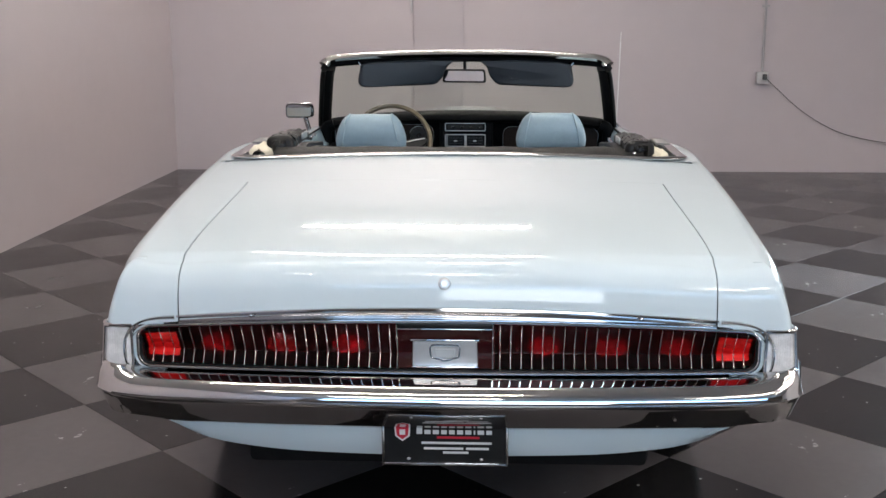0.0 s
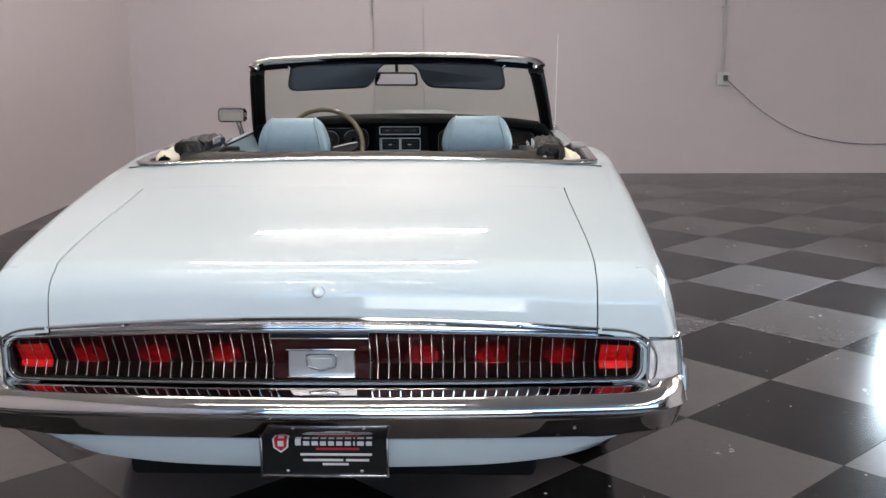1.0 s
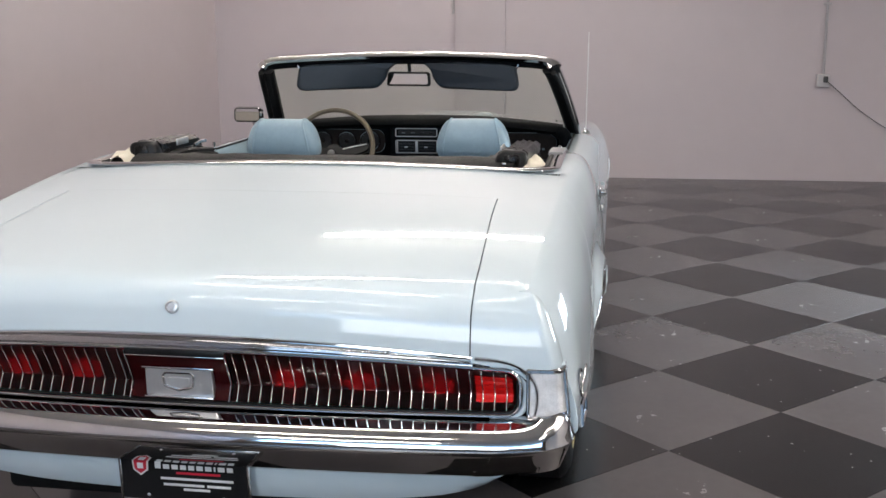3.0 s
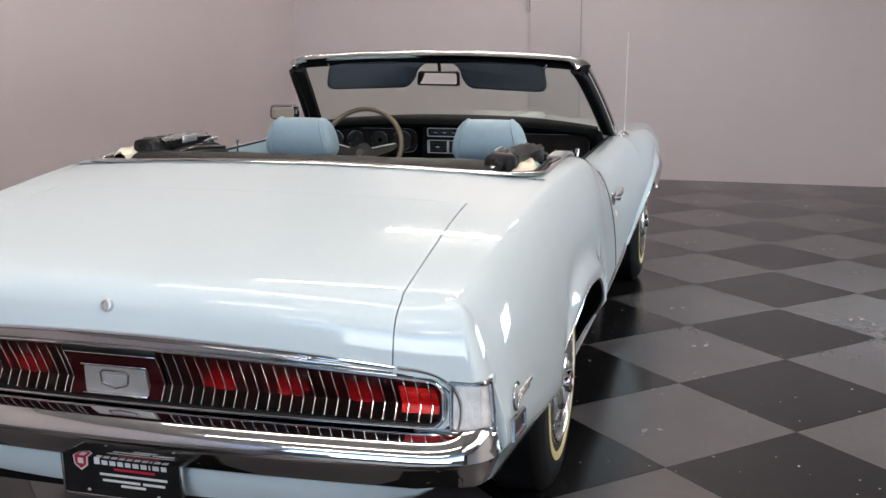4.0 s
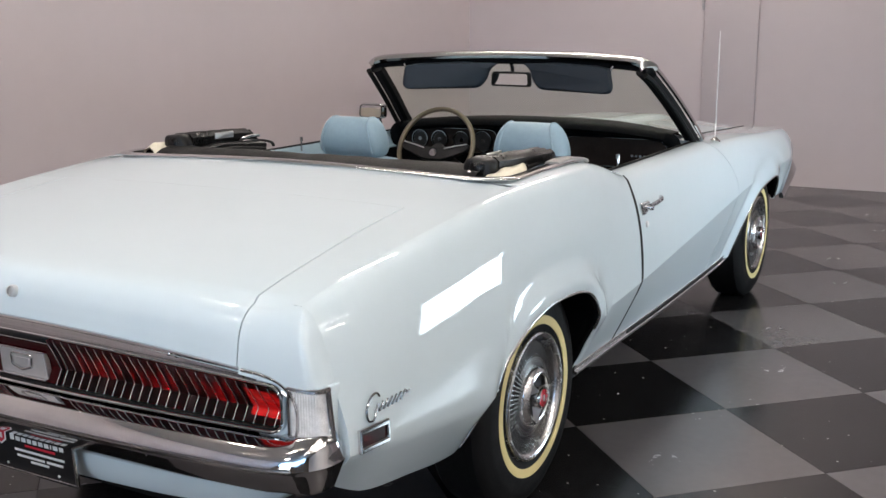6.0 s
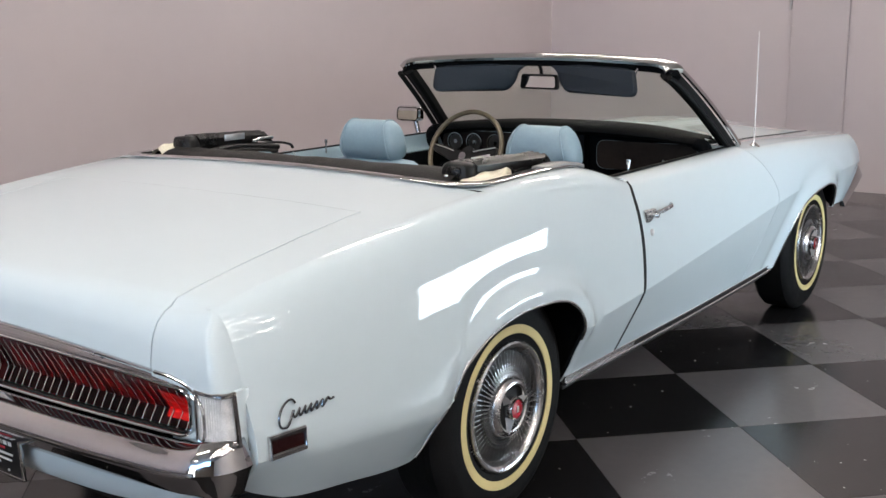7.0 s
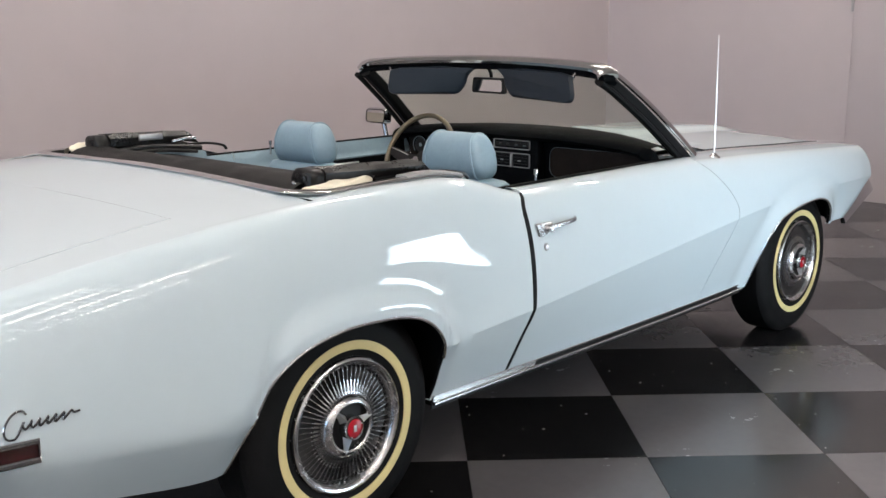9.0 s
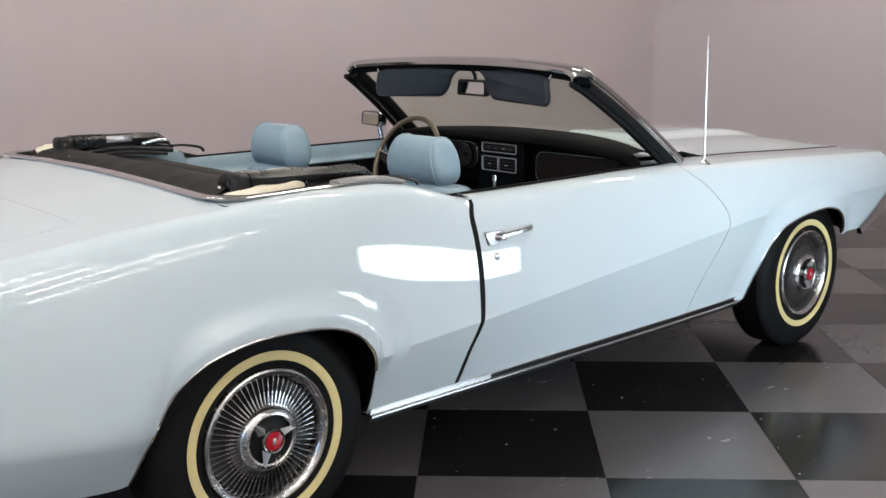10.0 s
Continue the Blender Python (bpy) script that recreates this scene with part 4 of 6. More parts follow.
def tail_lens():
    bm = bmesh.new()
    rows = []
    for x in np.linspace(0.118, 0.750, 34):
        end = smooth01((x - 0.705) / 0.046)
        lo, hi = 0.608 + 0.010 * end, 0.730 - 0.012 * end
        rows.append([plan(x, lo + (z - 0.610) / (0.728 - 0.610) * (hi - lo), w) for z, w in LAMP_PROF])
    grid(bm, rows)
    return bm


lamps = both("tail_lamp", tail_lens, RED_GLASS, "wide dark red tail lamp behind chrome fins", smooth=30)


def fin_mesh(x):
    bm = bmesh.new()
    e = 0.0010
    rows = []
    for z, w in LAMP_PROF:
        rows.append([plan(x - e, z, w - 0.004), plan(x - e, z, w + 0.0055), plan(x + e, z, w + 0.0055), plan(x + e, z, w - 0.004)])
    vs = grid(bm, rows, closed=True)
    bm.faces.new(vs[0])
    bm.faces.new(vs[-1])
    return bm


def bowl(x, z, rx, rz):
    """A shallow reflector bowl behind the lens."""
    bm = bmesh.new()
    rows = []
    for q in np.linspace(0, 1, 6):
        rows.append([(x + rx * q * math.cos(a), tail_y(x) + 0.064 - 0.010 * q * q, z + rz * q * math.sin(a)) for a in np.linspace(0, 2 * math.pi, 25)[:-1]])
    grid(bm, rows, closed=True)
    bmesh.ops.remove_doubles(bm, verts=bm.verts, dist=1e-5)
    return bm


for k, lamp in enumerate(lamps):
    for i in range(24):
        bm = fin_mesh(0.133 + 0.0258 * i)
        part("fin", flip(bm) if k else bm, FIN, lamp, smooth=0)
    for a, b, rx, rz in ((0.570, 0.652, 0.040, 0.026), (0.405, 0.654, 0.040, 0.026), (0.240, 0.656, 0.040, 0.026)):
        bm = bowl(a, b, rx, rz)
        part("reflector", flip(bm) if k else bm, BOWL, lamp, "silvered reflector bowl behind the lens")


def end_reflector():
    """Red reflector block at the outer end of the lens."""
    bm = bmesh.new()
    grid(bm, [[plan(x, z, lamp_out(z) + 0.0022 + 0.0008 * math.sin(z * 900)) for z in np.linspace(0.626, 0.713, 17)] for x in np.linspace(0.660, 0.740, 8)])
    return bm


for k, lamp in enumerate(lamps):
    bm = end_reflector()
    part("end_reflector", flip(bm) if k else bm, RED_GLOSS, lamp, "brighter red end reflector")

# centre panel with the crest plate
bm = bmesh.new()
grid(bm, [[plan(x, z, w + 0.002) for x in np.linspace(-0.114, 0.114, 12)] for z, w in LAMP_PROF])
centre = part("centre_panel", bm, RED_LENS, car, "dark red centre panel with a silver crest plate")
bm = bmesh.new()
slab(bm, outline([(-0.080, 0.616), (0.080, 0.616), (0.077, 0.682), (-0.077, 0.682)], 0.003, 3), lambda a, b, w: (a, -1.104 - w - 0.10 * (b - 0.65), b), 0.016, 0.002)
plate = part("crest_plate", bm, SATIN, centre, "brushed silver crest plate")
for z0, z1, half in ((0.681, 0.686, 0.083), (0.613, 0.617, 0.081)):
    bm = bmesh.new()
    box(bm, -half, half, -1.1265, -1.105, z0, z1, 0.0015)
    part("plate_edge", bm, CHROME, centre)
bm = bmesh.new()
o = outline([(-0.036, 0.666), (-0.030, 0.671), (0.030, 0.671), (0.036, 0.666), (0.033, 0.640), (0.0, 0.631), (-0.033, 0.640)], 0.004, 4)
sweep(bm, [(p.x, -1.1215, p.y) for p in o], rect(0.005, 0.007, 0.3), closed=True, up=(0, -1, 0))
part("crest", bm, CHROME, centre)
bm = bmesh.new()
slab(bm, outline([(-0.026, 0.661), (0.026, 0.661), (0.024, 0.644), (0.0, 0.637), (-0.024, 0.644)], 0.004, 3), lambda a, b, w: (a, -1.1195 - w, b), 0.003, 0.001)
part("crest_field", bm, SATIN, centre)
for x in (-0.116, 0.116):
    bm = bmesh.new()
    rows = [[plan(x - 0.0014, z, w - 0.002), plan(x - 0.0014, z, w + 0.009), plan(x + 0.0014, z, w + 0.009), plan(x + 0.0014, z, w - 0.002)] for z, w in LAMP_PROF]
    vs = grid(bm, rows, closed=True)
    bm.faces.new(vs[0])
    bm.faces.new(vs[-1])
    part("divider", bm, CHROME, centre, smooth=0)
bm = bmesh.new()
box(bm, -0.115, 0.115, -1.139, -1.11, 0.716, 0.731, 0.003)
part("top_bar", bm, BLACK, centre)
bm = bmesh.new()
box(bm, -0.114, 0.114, -1.1405, -1.136, 0.7145, 0.7175, 0.001)
part("top_bar_edge", bm, CHROME, centre)


def corner_filler():
    """Painted corner between the end of the tail lamp and the corner lamp."""
    bm = bmesh.new()
    box(bm, 0.766, 0.838, -1.080, -1.030, 0.692, 0.728, 0.008, 3)
    box(bm, 0.778, 0.850, -1.064, -1.022, 0.575, 0.712, 0.006, 2)
    box(bm, 0.770, 0.846, -1.082, -1.03, 0.572, 0.598, 0.008, 3)
    return bm


both("corner_filler", corner_filler, PAINT)


# corner lamps
def lamp_block():
    bm = bmesh.new()
    rows = []
    for z in np.linspace(0.603, 0.701, 6):
        lean = 0.010 * (0.70 - z) / 0.1
        o = outline([(0.776, -1.099), (0.838 + lean, -1.090), (0.845 + lean, -1.062), (0.776, -1.062)], [0.004, 0.018, 0.003, 0.003], 7)
        rows.append([(p.x, p.y, z) for p in o])
    vs = grid(bm, rows, closed=True)
    bm.faces.new(vs[0])
    bm.faces.new(vs[-1])
    return bm


corner = both("corner_lamp", lamp_block, LENS, "clear ribbed corner lamp in a chrome bezel")


def bezel_frames():
    bm = bmesh.new()
    for z, d in ((0.599, 0.010), (0.706, 0.0)):
        sweep(bm, [(0.771, -1.100, z), (0.824 + d, -1.095, z), (0.839 + d, -1.089, z), (0.845 + d, -1.079, z), (0.848 + d, -1.062, z)], rect(0.010, 0.011, 0.3))
    sweep(bm, [(0.8475 + 0.010 * (0.70 - z) / 0.1, -1.066, z) for z in (0.594, 0.66, 0.710)], rect(0.010, 0.013, 0.3), up=(0, 1, 0))
    sweep(bm, [(0.773, -1.100, z) for z in (0.594, 0.66, 0.710)], rect(0.007, 0.008, 0.3), up=(0, 1, 0))
    return bm


for k, lamp in enumerate(corner):
    bm = bezel_frames()
    part("bezel", flip(bm) if k else bm, CHROME, lamp, "chrome lamp bezel")
    for x in np.linspace(0.785, 0.833, 9):
        bm = bmesh.new()
        box(bm, x - 0.0010, x + 0.0010, -1.0985 + (x - 0.794) * 0.18, -1.086, 0.609, 0.696)
        part("rib", flip(bm) if k else bm, LENS, lamp, smooth=0)


# side script and marker
def side_place(y, z, w=0.0):
    return side_x(y, z) + w, y, z


def script():
    """Chrome cursive flourish: a tall loop and a row of small waves."""
    bm = bmesh.new()
    pts = [(0.026 + 0.022 * math.cos(a), 0.024 + 0.028 * math.sin(a)) for a in (math.radians(40 + 32 * i) for i in range(9))]
    pts += [(0.042 + 0.0042 * i - 0.003 * math.sin(1.5 * i), 0.019 + 0.008 * math.cos(math.pi / 2 * i)) for i in range(25)]
    pts += [(0.152, 0.021), (0.165, 0.022)]
    path = [side_place(-0.984 + a + 0.4 * b, 0.610 + b, 0.004) for a, b, _ in [(p.x, p.y, 0) for p in spline([(a, b, 0) for a, b in pts], 4)]]
    tube(bm, path, 0.0027, 6, up=(1, 0, 0))
    return bm


both("script_badge", script, DARK_CHROME, "chrome cursive script badge")


def marker(out_by, hollow):
    bm = bmesh.new()
    a = [side_place(-1.006 + s * 0.099, 0.596 - s * 0.006 - t * 0.041, 0) for s, t in ((0, 0), (1, 0), (1, 1), (0, 1))]
    c = sum((Vector(p) for p in a), Vector()) / 4
    if hollow:
        sweep(bm, [Vector(p) + Vector((out_by, 0, 0)) for p in a], rect(0.014, 0.011, 0.3), closed=True, up=(1, 0, 0))
    else:
        lo = [bm.verts.new(Vector(p)) for p in a]
        hi = [bm.verts.new(c + (Vector(p) - c) * 0.95 + Vector((out_by, 0, 0))) for p in a]
        bm.faces.new(hi)
        for i in range(4):
            bm.faces.new((lo[i], lo[(i + 1) % 4], hi[(i + 1) % 4], hi[i]))
    return bm


markers = both("side_marker", lambda: marker(0.006, False), MARKER, "dark red side marker in a chrome frame")
for k, o in enumerate(markers):
    bm = marker(0.006, True)
    part("marker_frame", flip(bm) if k else bm, CHROME, o, "chrome marker frame")

# rear bumper
BUMP = [(0.868, -1.045, 0.578), (0.869, -1.068, 0.579), (0.862, -1.108, 0.580), (0.832, -1.142, 0.580), (0.765, -1.164, 0.580), (0.5, -1.189, 0.580), (0.25, -1.201, 0.580)]
bump_path = spline(BUMP + [(0, -1.206, 0.580)] + [(-x, y, z) for x, y, z in reversed(BUMP)], 7)
BUMP_SEC = [(-0.085, 0.017), (-0.055, 0.013), (-0.026, 0.006), (-0.013, -0.002), (-0.004, -0.014), (0.001, -0.026), (0.003, -0.036), (0.000, -0.045), (-0.008, -0.053), (-0.015, -0.060), (-0.046, -0.091), (-0.076, -0.121), (-0.086, -0.129), (-0.098, -0.131), (-0.106, -0.09)]
bm = bmesh.new()
rows = []
for i, p in enumerate(bump_path):
    a, b = bump_path[max(0, i - 1)], bump_path[min(len(bump_path) - 1, i + 1)]
    t = (b - a).normalized()
    o = Vector((-t.y, t.x, 0))
    end = smooth01((abs(p.x) - 0.72) / 0.16)
    lift = 0.26 * smooth01((abs(p.x) - 0.68) / 0.20)
    row = []
    for out_by, up_by in BUMP_SEC:
        w = out_by * (1 - 0.72 * end) if out_by < 0 else out_by
        h = up_by * (1 - lift * smooth01(-up_by / 0.06)) + 0.003 * end
        if up_by > 0:
            h += 0.014 * end * smooth01((-out_by - 0.01) / 0.05)
        row.append(p + o * w + Vector((0, 0, h)))
    rows.append(row)
vs = grid(bm, rows, closed=True)
bm.faces.new(vs[0])
bm.faces.new(vs[-1])
rear_bumper = part("rear_bumper", bm, CHROME, car, "polished chrome rear bumper with wrapped corners")
for x in (-0.58, 0.58):
    for z, out_y in ((0.568, -1.160), (0.500, -1.112)):
        bm = bmesh.new()
        bmesh.ops.create_uvsphere(bm, u_segments=16, v_segments=8, radius=0.011, matrix=Matrix.Translation((x, out_y, z)) @ Matrix.Diagonal((1, 0.6, 0.8, 1)))
        part("bumper_bolt", bm, CHROME, rear_bumper)

# valance below the bumper
bm = bmesh.new()
VAL_Z = curve1([(0.0, 0.352), (0.35, 0.354), (0.55, 0.366), (0.64, 0.384), (0.70, 0.410), (0.745, 0.448)])
rows = []
for x in np.linspace(-0.745, 0.745, 45):
    z = VAL_Z(abs(x))
    h = 0.52 - 0.055 * smooth01((abs(x) - 0.56) / 0.18) - z
    y = -1.085 + 0.07 * (x / 0.8) ** 2
    rows.append([(x, y, z + h), (x, y - 0.012, z + h * 0.6), (x, y - 0.004, z + h * 0.25), (x, y + 0.02, z + 0.004), (x, y + 0.06, z)])
grid(bm, rows)
part("rear_valance", bm, PAINT, car)

# number plate: tilted, under the bumper
holder = empty("plate_holder", "", "")
for key in ("label", "category"):
    if key in holder:
        del holder[key]
holder.parent = car
holder.matrix_basis = Matrix.Translation((0.0, -1.120, 0.498)) @ Matrix.Rotation(radians(3), 4, "X")


def flat(x0, x1, z0, z1, w0, w1, bevel=0.0):
    bm = bmesh.new()
    box(bm, x0, x1, -w1, -w0, z0, z1, bevel)
    return bm


part("dealer_plate", flat(-0.150, 0.150, -0.138, 0.0, 0.002, 0.004), PLATE, holder, "black dealer plate with white print", smooth=0)
for q in ((-0.156, -0.149, -0.143, 0.002), (0.149, 0.156, -0.143, 0.002), (-0.156, 0.156, -0.145, -0.137)):
    part("plate_frame", flat(*q, 0.0, 0.009, 0.0015), CHROME, holder)
# print: shield, heading bars, lines
bm = bmesh.new()
slab(bm, [(-0.125, -0.038), (-0.085, -0.038), (-0.087, -0.066), (-0.105, -0.080), (-0.123, -0.066)], lambda a, b, w: (a, -0.0042 - w, b), 0.0008)
part("shield", bm, PRINT, holder, smooth=0)
bm = bmesh.new()
slab(bm, [(-0.121, -0.042), (-0.089, -0.042), (-0.091, -0.064), (-0.105, -0.075), (-0.119, -0.064)], lambda a, b, w: (a, -0.0050 - w, b), 0.0006)
part("shield_field", bm, PRINT_RED, holder, smooth=0)
part("shield_bar", flat(-0.112, -0.098, -0.062, -0.048, 0.0056, 0.0064), PRINT, holder, smooth=0)
x = -0.070
for i, w in enumerate((0.014, 0.015, 0.015, 0.014, 0.014, 0.015, 0.015, 0.004, 0.016, 0.014)):
    h = 0.015 if i == 0 else 0.011
    part("print_bar", flat(x, x + w, -0.060, -0.060 + h, 0.0042, 0.0048), PRINT, holder, smooth=0)
    x += w + 0.0055
part("print_line", flat(-0.02, 0.085, -0.072, -0.066, 0.0042, 0.0048), PRINT_RED, holder, smooth=0)
for x0, x1, z in ((-0.058, 0.115, -0.084), (-0.052, 0.045, -0.099), (0.052, 0.108, -0.099), (-0.005, 0.058, -0.110)):
    part("print_line", flat(x0, x1, z - 0.003, z + 0.003, 0.0042, 0.0048), PRINT, holder, smooth=0)
for x0 in (-0.09, 0.09):
    for z in (-0.010, -0.128):
        bm = bmesh.new()
        bmesh.ops.create_uvsphere(bm, u_segments=12, v_segments=6, radius=0.0045, matrix=Matrix.Translation((x0, -0.005, z)) @ Matrix.Diagonal((1, 0.4, 0.8, 1)))
        part("plate_bolt", bm, SATIN, holder)
for x0 in (-0.20, 0.20):
    bm = bmesh.new()
    lathe(bm, [(0.0, 0.03), (0.016, 0.028), (0.022, 0.02), (0.024, 0.0), (0.024, -0.04)], 20)
    bmesh.ops.transform(bm, matrix=Matrix.Translation((x0 * 1.02, -1.10, 0.485)) @ Matrix.Rotation(radians(-90), 4, "Z"), verts=bm.verts)
    part("plate_lamp", bm, BLACK, car)


# ---- wheels ----
def wheel(x, y, right=True):
    """Wheel with its outside towards +x, centred on its hub."""
    R = 0.343
    bm = bmesh.new()
    lathe(bm, [(0.19, -0.08), (0.19, 0.06), (0.16, 0.045), (0.09, 0.040), (0.0, 0.040)], 48)
    w = part("wheel", bm, BLACK, car, "turbine-finned chrome wheel with a cream whitewall tyre")
    bm = bmesh.new()
    lathe(bm, [(0.188, -0.075), (0.20, -0.09), (0.25, -0.098), (0.30, -0.095), (0.328, -0.08), (R, -0.062), (R, -0.03), (R, 0.03), (R, 0.062), (0.338, 0.070), (0.326, 0.082), (0.318, 0.085), (0.300, 0.095), (0.285, 0.097), (0.250, 0.0985), (0.213, 0.095), (0.200, 0.090), (0.188, 0.075)], 96)
    part("tyre", bm, RUBBER, w, smooth=25)
    for q in (-0.04, 0.0, 0.04):
        bm = bmesh.new()
        lathe(bm, [(R - 0.004, q - 0.004), (R + 0.0004, q - 0.0035), (R + 0.0004, q + 0.0035), (R - 0.004, q + 0.004)], 64)
        part("tread_groove", bm, SEAL_GAP, w)
    bm = bmesh.new()
    lathe(bm, [(0.2195, 0.093), (0.220, 0.0985), (0.228, 0.0996), (0.237, 0.1000), (0.246, 0.0996), (0.2465, 0.096)], 96)
    part("whitewall", bm, CREAM, w, "cream whitewall band")
    bm = bmesh.new()
    lathe(bm, [(0.197, 0.080), (0.1985, 0.093), (0.196, 0.100), (0.1905, 0.103), (0.183, 0.101), (0.177, 0.095), (0.173, 0.085), (0.172, 0.072), (0.171, 0.056)], 96)
    part("cover_rim", bm, STEEL, w, "chrome wheel cover rim")
    bm = bmesh.new()
    lathe(bm, [(0.173, 0.064), (0.165, 0.0725), (0.13, 0.0765), (0.10, 0.0835), (0.088, 0.087), (0.05, 0.088)], 72)
    part("cover_dish", bm, BLACK, w)
    n = 60
    bm = bmesh.new()
    e = 0.0016
    prof = [(0.1725, 0.060), (0.1715, 0.076), (0.165, 0.0805), (0.13, 0.0845), (0.10, 0.0915), (0.088, 0.095), (0.086, 0.072)]
    a = [bm.verts.new((q, -e, r)) for r, q in prof]
    b = [bm.verts.new((q, e * (0.6 if 0 < i < 6 else 1), r)) for i, (r, q) in enumerate(prof)]
    bm.faces.new(a)
    bm.faces.new(b)
    for i in range(len(prof)):
        j = (i + 1) % len(prof)
        bm.faces.new((a[i], a[j], b[j], b[i]))
    first = part("turbine_fin", bm, STEEL, w, smooth=0)
    for i in range(1, n):
        o = new("turbine_fin", first.data)
        o.parent = w
        o.matrix_basis = Matrix.Rotation(2 * math.pi * i / n, 4, "X")
    bm = bmesh.new()
    lathe(bm, [(0.092, 0.070), (0.092, 0.096), (0.090, 0.102), (0.082, 0.110), (0.073, 0.113), (0.068, 0.110), (0.066, 0.098)], 64)
    part("hub_ring", bm, STEEL, w, "chrome hub ring")
    bm = bmesh.new()
    lathe(bm, [(0.068, 0.096), (0.05, 0.097), (0.03, 0.098), (0.0, 0.098)], 40)
    part("hub_dish", bm, BLACK, w)
    for i in range(3):
        bm = bmesh.new()
        vs = [bm.verts.new(p) for p in ((0.098, -0.015, 0.026), (0.098, 0.015, 0.026), (0.106, 0.0025, 0.080), (0.106, -0.0025, 0.080), (0.125, 0.0, 0.024), (0.114, 0.0, 0.077))]
        for f in ((0, 1, 4), (1, 2, 5, 4), (2, 3, 5), (3, 0, 4, 5), (0, 3, 2, 1)):
            bm.faces.new([vs[q] for q in f])
        bmesh.ops.rotate(bm, verts=bm.verts, cent=(0, 0, 0), matrix=Matrix.Rotation(2 * math.pi * i / 3 + 0.75, 3, "X"))
        part("spinner_blade", bm, SATIN, w, smooth=0)
    bm = bmesh.new()
    lathe(bm, [(0.034, 0.096), (0.036, 0.120), (0.033, 0.127), (0.029, 0.126), (0.028, 0.120)], 40)
    part("spinner_ring", bm, CHROME, w)
    bm = bmesh.new()
    lathe(bm, [(0.029, 0.118), (0.026, 0.125), (0.012, 0.127), (0.0, 0.127)], 32)
    part("hub_cap", bm, RED_HUB, w, "red enamel hub cap")
    bm = bmesh.new()
    box(bm, 0.1275, 0.1290, -0.006, 0.004, -0.009, 0.010, 0.0005)
    part("hub_mark", bm, SATIN, w)
    w.matrix_basis = Matrix.Translation((x, y, R)) @ (Matrix() if right else Matrix.Rotation(math.pi, 4, "Z"))
    return w


rear_right = wheel(0.735, 0.0)
for wx, wy, spin, right in ((0.735, 2.848, 0.6, True), (-0.735, 0.0, 0.2, False), (-0.735, 2.848, 1.1, False)):
    copy_thing(rear_right, Matrix.Translation((wx, wy, 0.343)) @ (Matrix() if right else Matrix.Rotation(math.pi, 4, "Z")) @ Matrix.Rotation(spin, 4, "X"))


# ---- windscreen ----
head = [(0.671, 1.468, 1.258), (0.648, 1.480, 1.280), (0.58, 1.500, 1.292), (0.35, 1.540, 1.304), (0.15, 1.558, 1.309)]
head_path = spline(head + [(0, 1.562, 1.310)] + [(-x, y, z) for x, y, z in reversed(head)], 7)
bm = bmesh.new()
sweep(bm, head_path, [(0.045, -0.010), (0.040, 0.010), (0.015, 0.018), (-0.014, 0.017), (-0.030, 0.010), (-0.038, -0.003), (-0.036, -0.014)])
part("header_moulding", bm, CHROME, car, "chrome windscreen header moulding")
bm = bmesh.new()
sweep(bm, [p + Vector((0, 0.008, -0.027)) for p in head_path], rect(0.06, 0.028, 0.25))
part("header_pad", bm, DASH, car, "dark blue padded windscreen header")


def pillar(sec, dx, dy, dz):
    bm = bmesh.new()
    pts = [(0.765 + dx, 1.955 + dy, 0.912 + dz), (0.746 + dx, 1.84 + dy, 1.006 + dz), (0.716 + dx, 1.69 + dy, 1.124 + dz), (0.685 + dx, 1.54 + dy, 1.228 + dz), (0.668 + dx, 1.478 + dy, 1.264 + dz)]
    sweep(bm, spline(pts, 5), sec, up=(1, 0, 0))
    return bm


both("pillar", lambda: pillar(rect(0.055, 0.05, 0.25), -0.03, -0.012, -0.01), PILLAR, "black windscreen pillar")
both("pillar_seal", lambda: pillar(ring(0.012, 8), -0.004, -0.042, -0.03), SEAL_GAP)
both("pillar_moulding", lambda: pillar(rect(0.022, 0.012, 0.3), 0.0, 0.012, 0.014), CHROME, "chrome pillar moulding")
bm = bmesh.new()
rows = []
for q in np.linspace(0, 1, 9):
    row = []
    for w in (0.0, 0.005):
        line = []
        for j in range(25):
            u = 2 * j / 24 - 1
            top_at = Vector((0.655 * u, 1.58 - 0.095 * u * u, 1.297 - 0.03 * u * u))
            low_at = Vector((0.745 * u, 2.12 - 0.165 * u * u, 0.955 - 0.03 * u ** 4))
            p = top_at.lerp(low_at, q)
            p.y += 0.02 * math.sin(math.pi * q) + w
            line.append(p)
        row += line if w == 0 else line[::-1]
    rows.append(row)
vs = grid(bm, rows, closed=True)
bm.faces.new(vs[0])
bm.faces.new(vs[-1])
glass_ob = part("windscreen_glass", bm, GLASS, car, "lightly green tinted curved windscreen", smooth=60)
glass_ob.visible_shadow = False
bm = bmesh.new()
sweep(bm, [(0.755 * u, 2.12 - 0.165 * u * u, 0.957 - 0.03 * u ** 4) for u in np.linspace(-1, 1, 33)], rect(0.03, 0.014, 0.3))
part("screen_moulding", bm, SATIN, car)


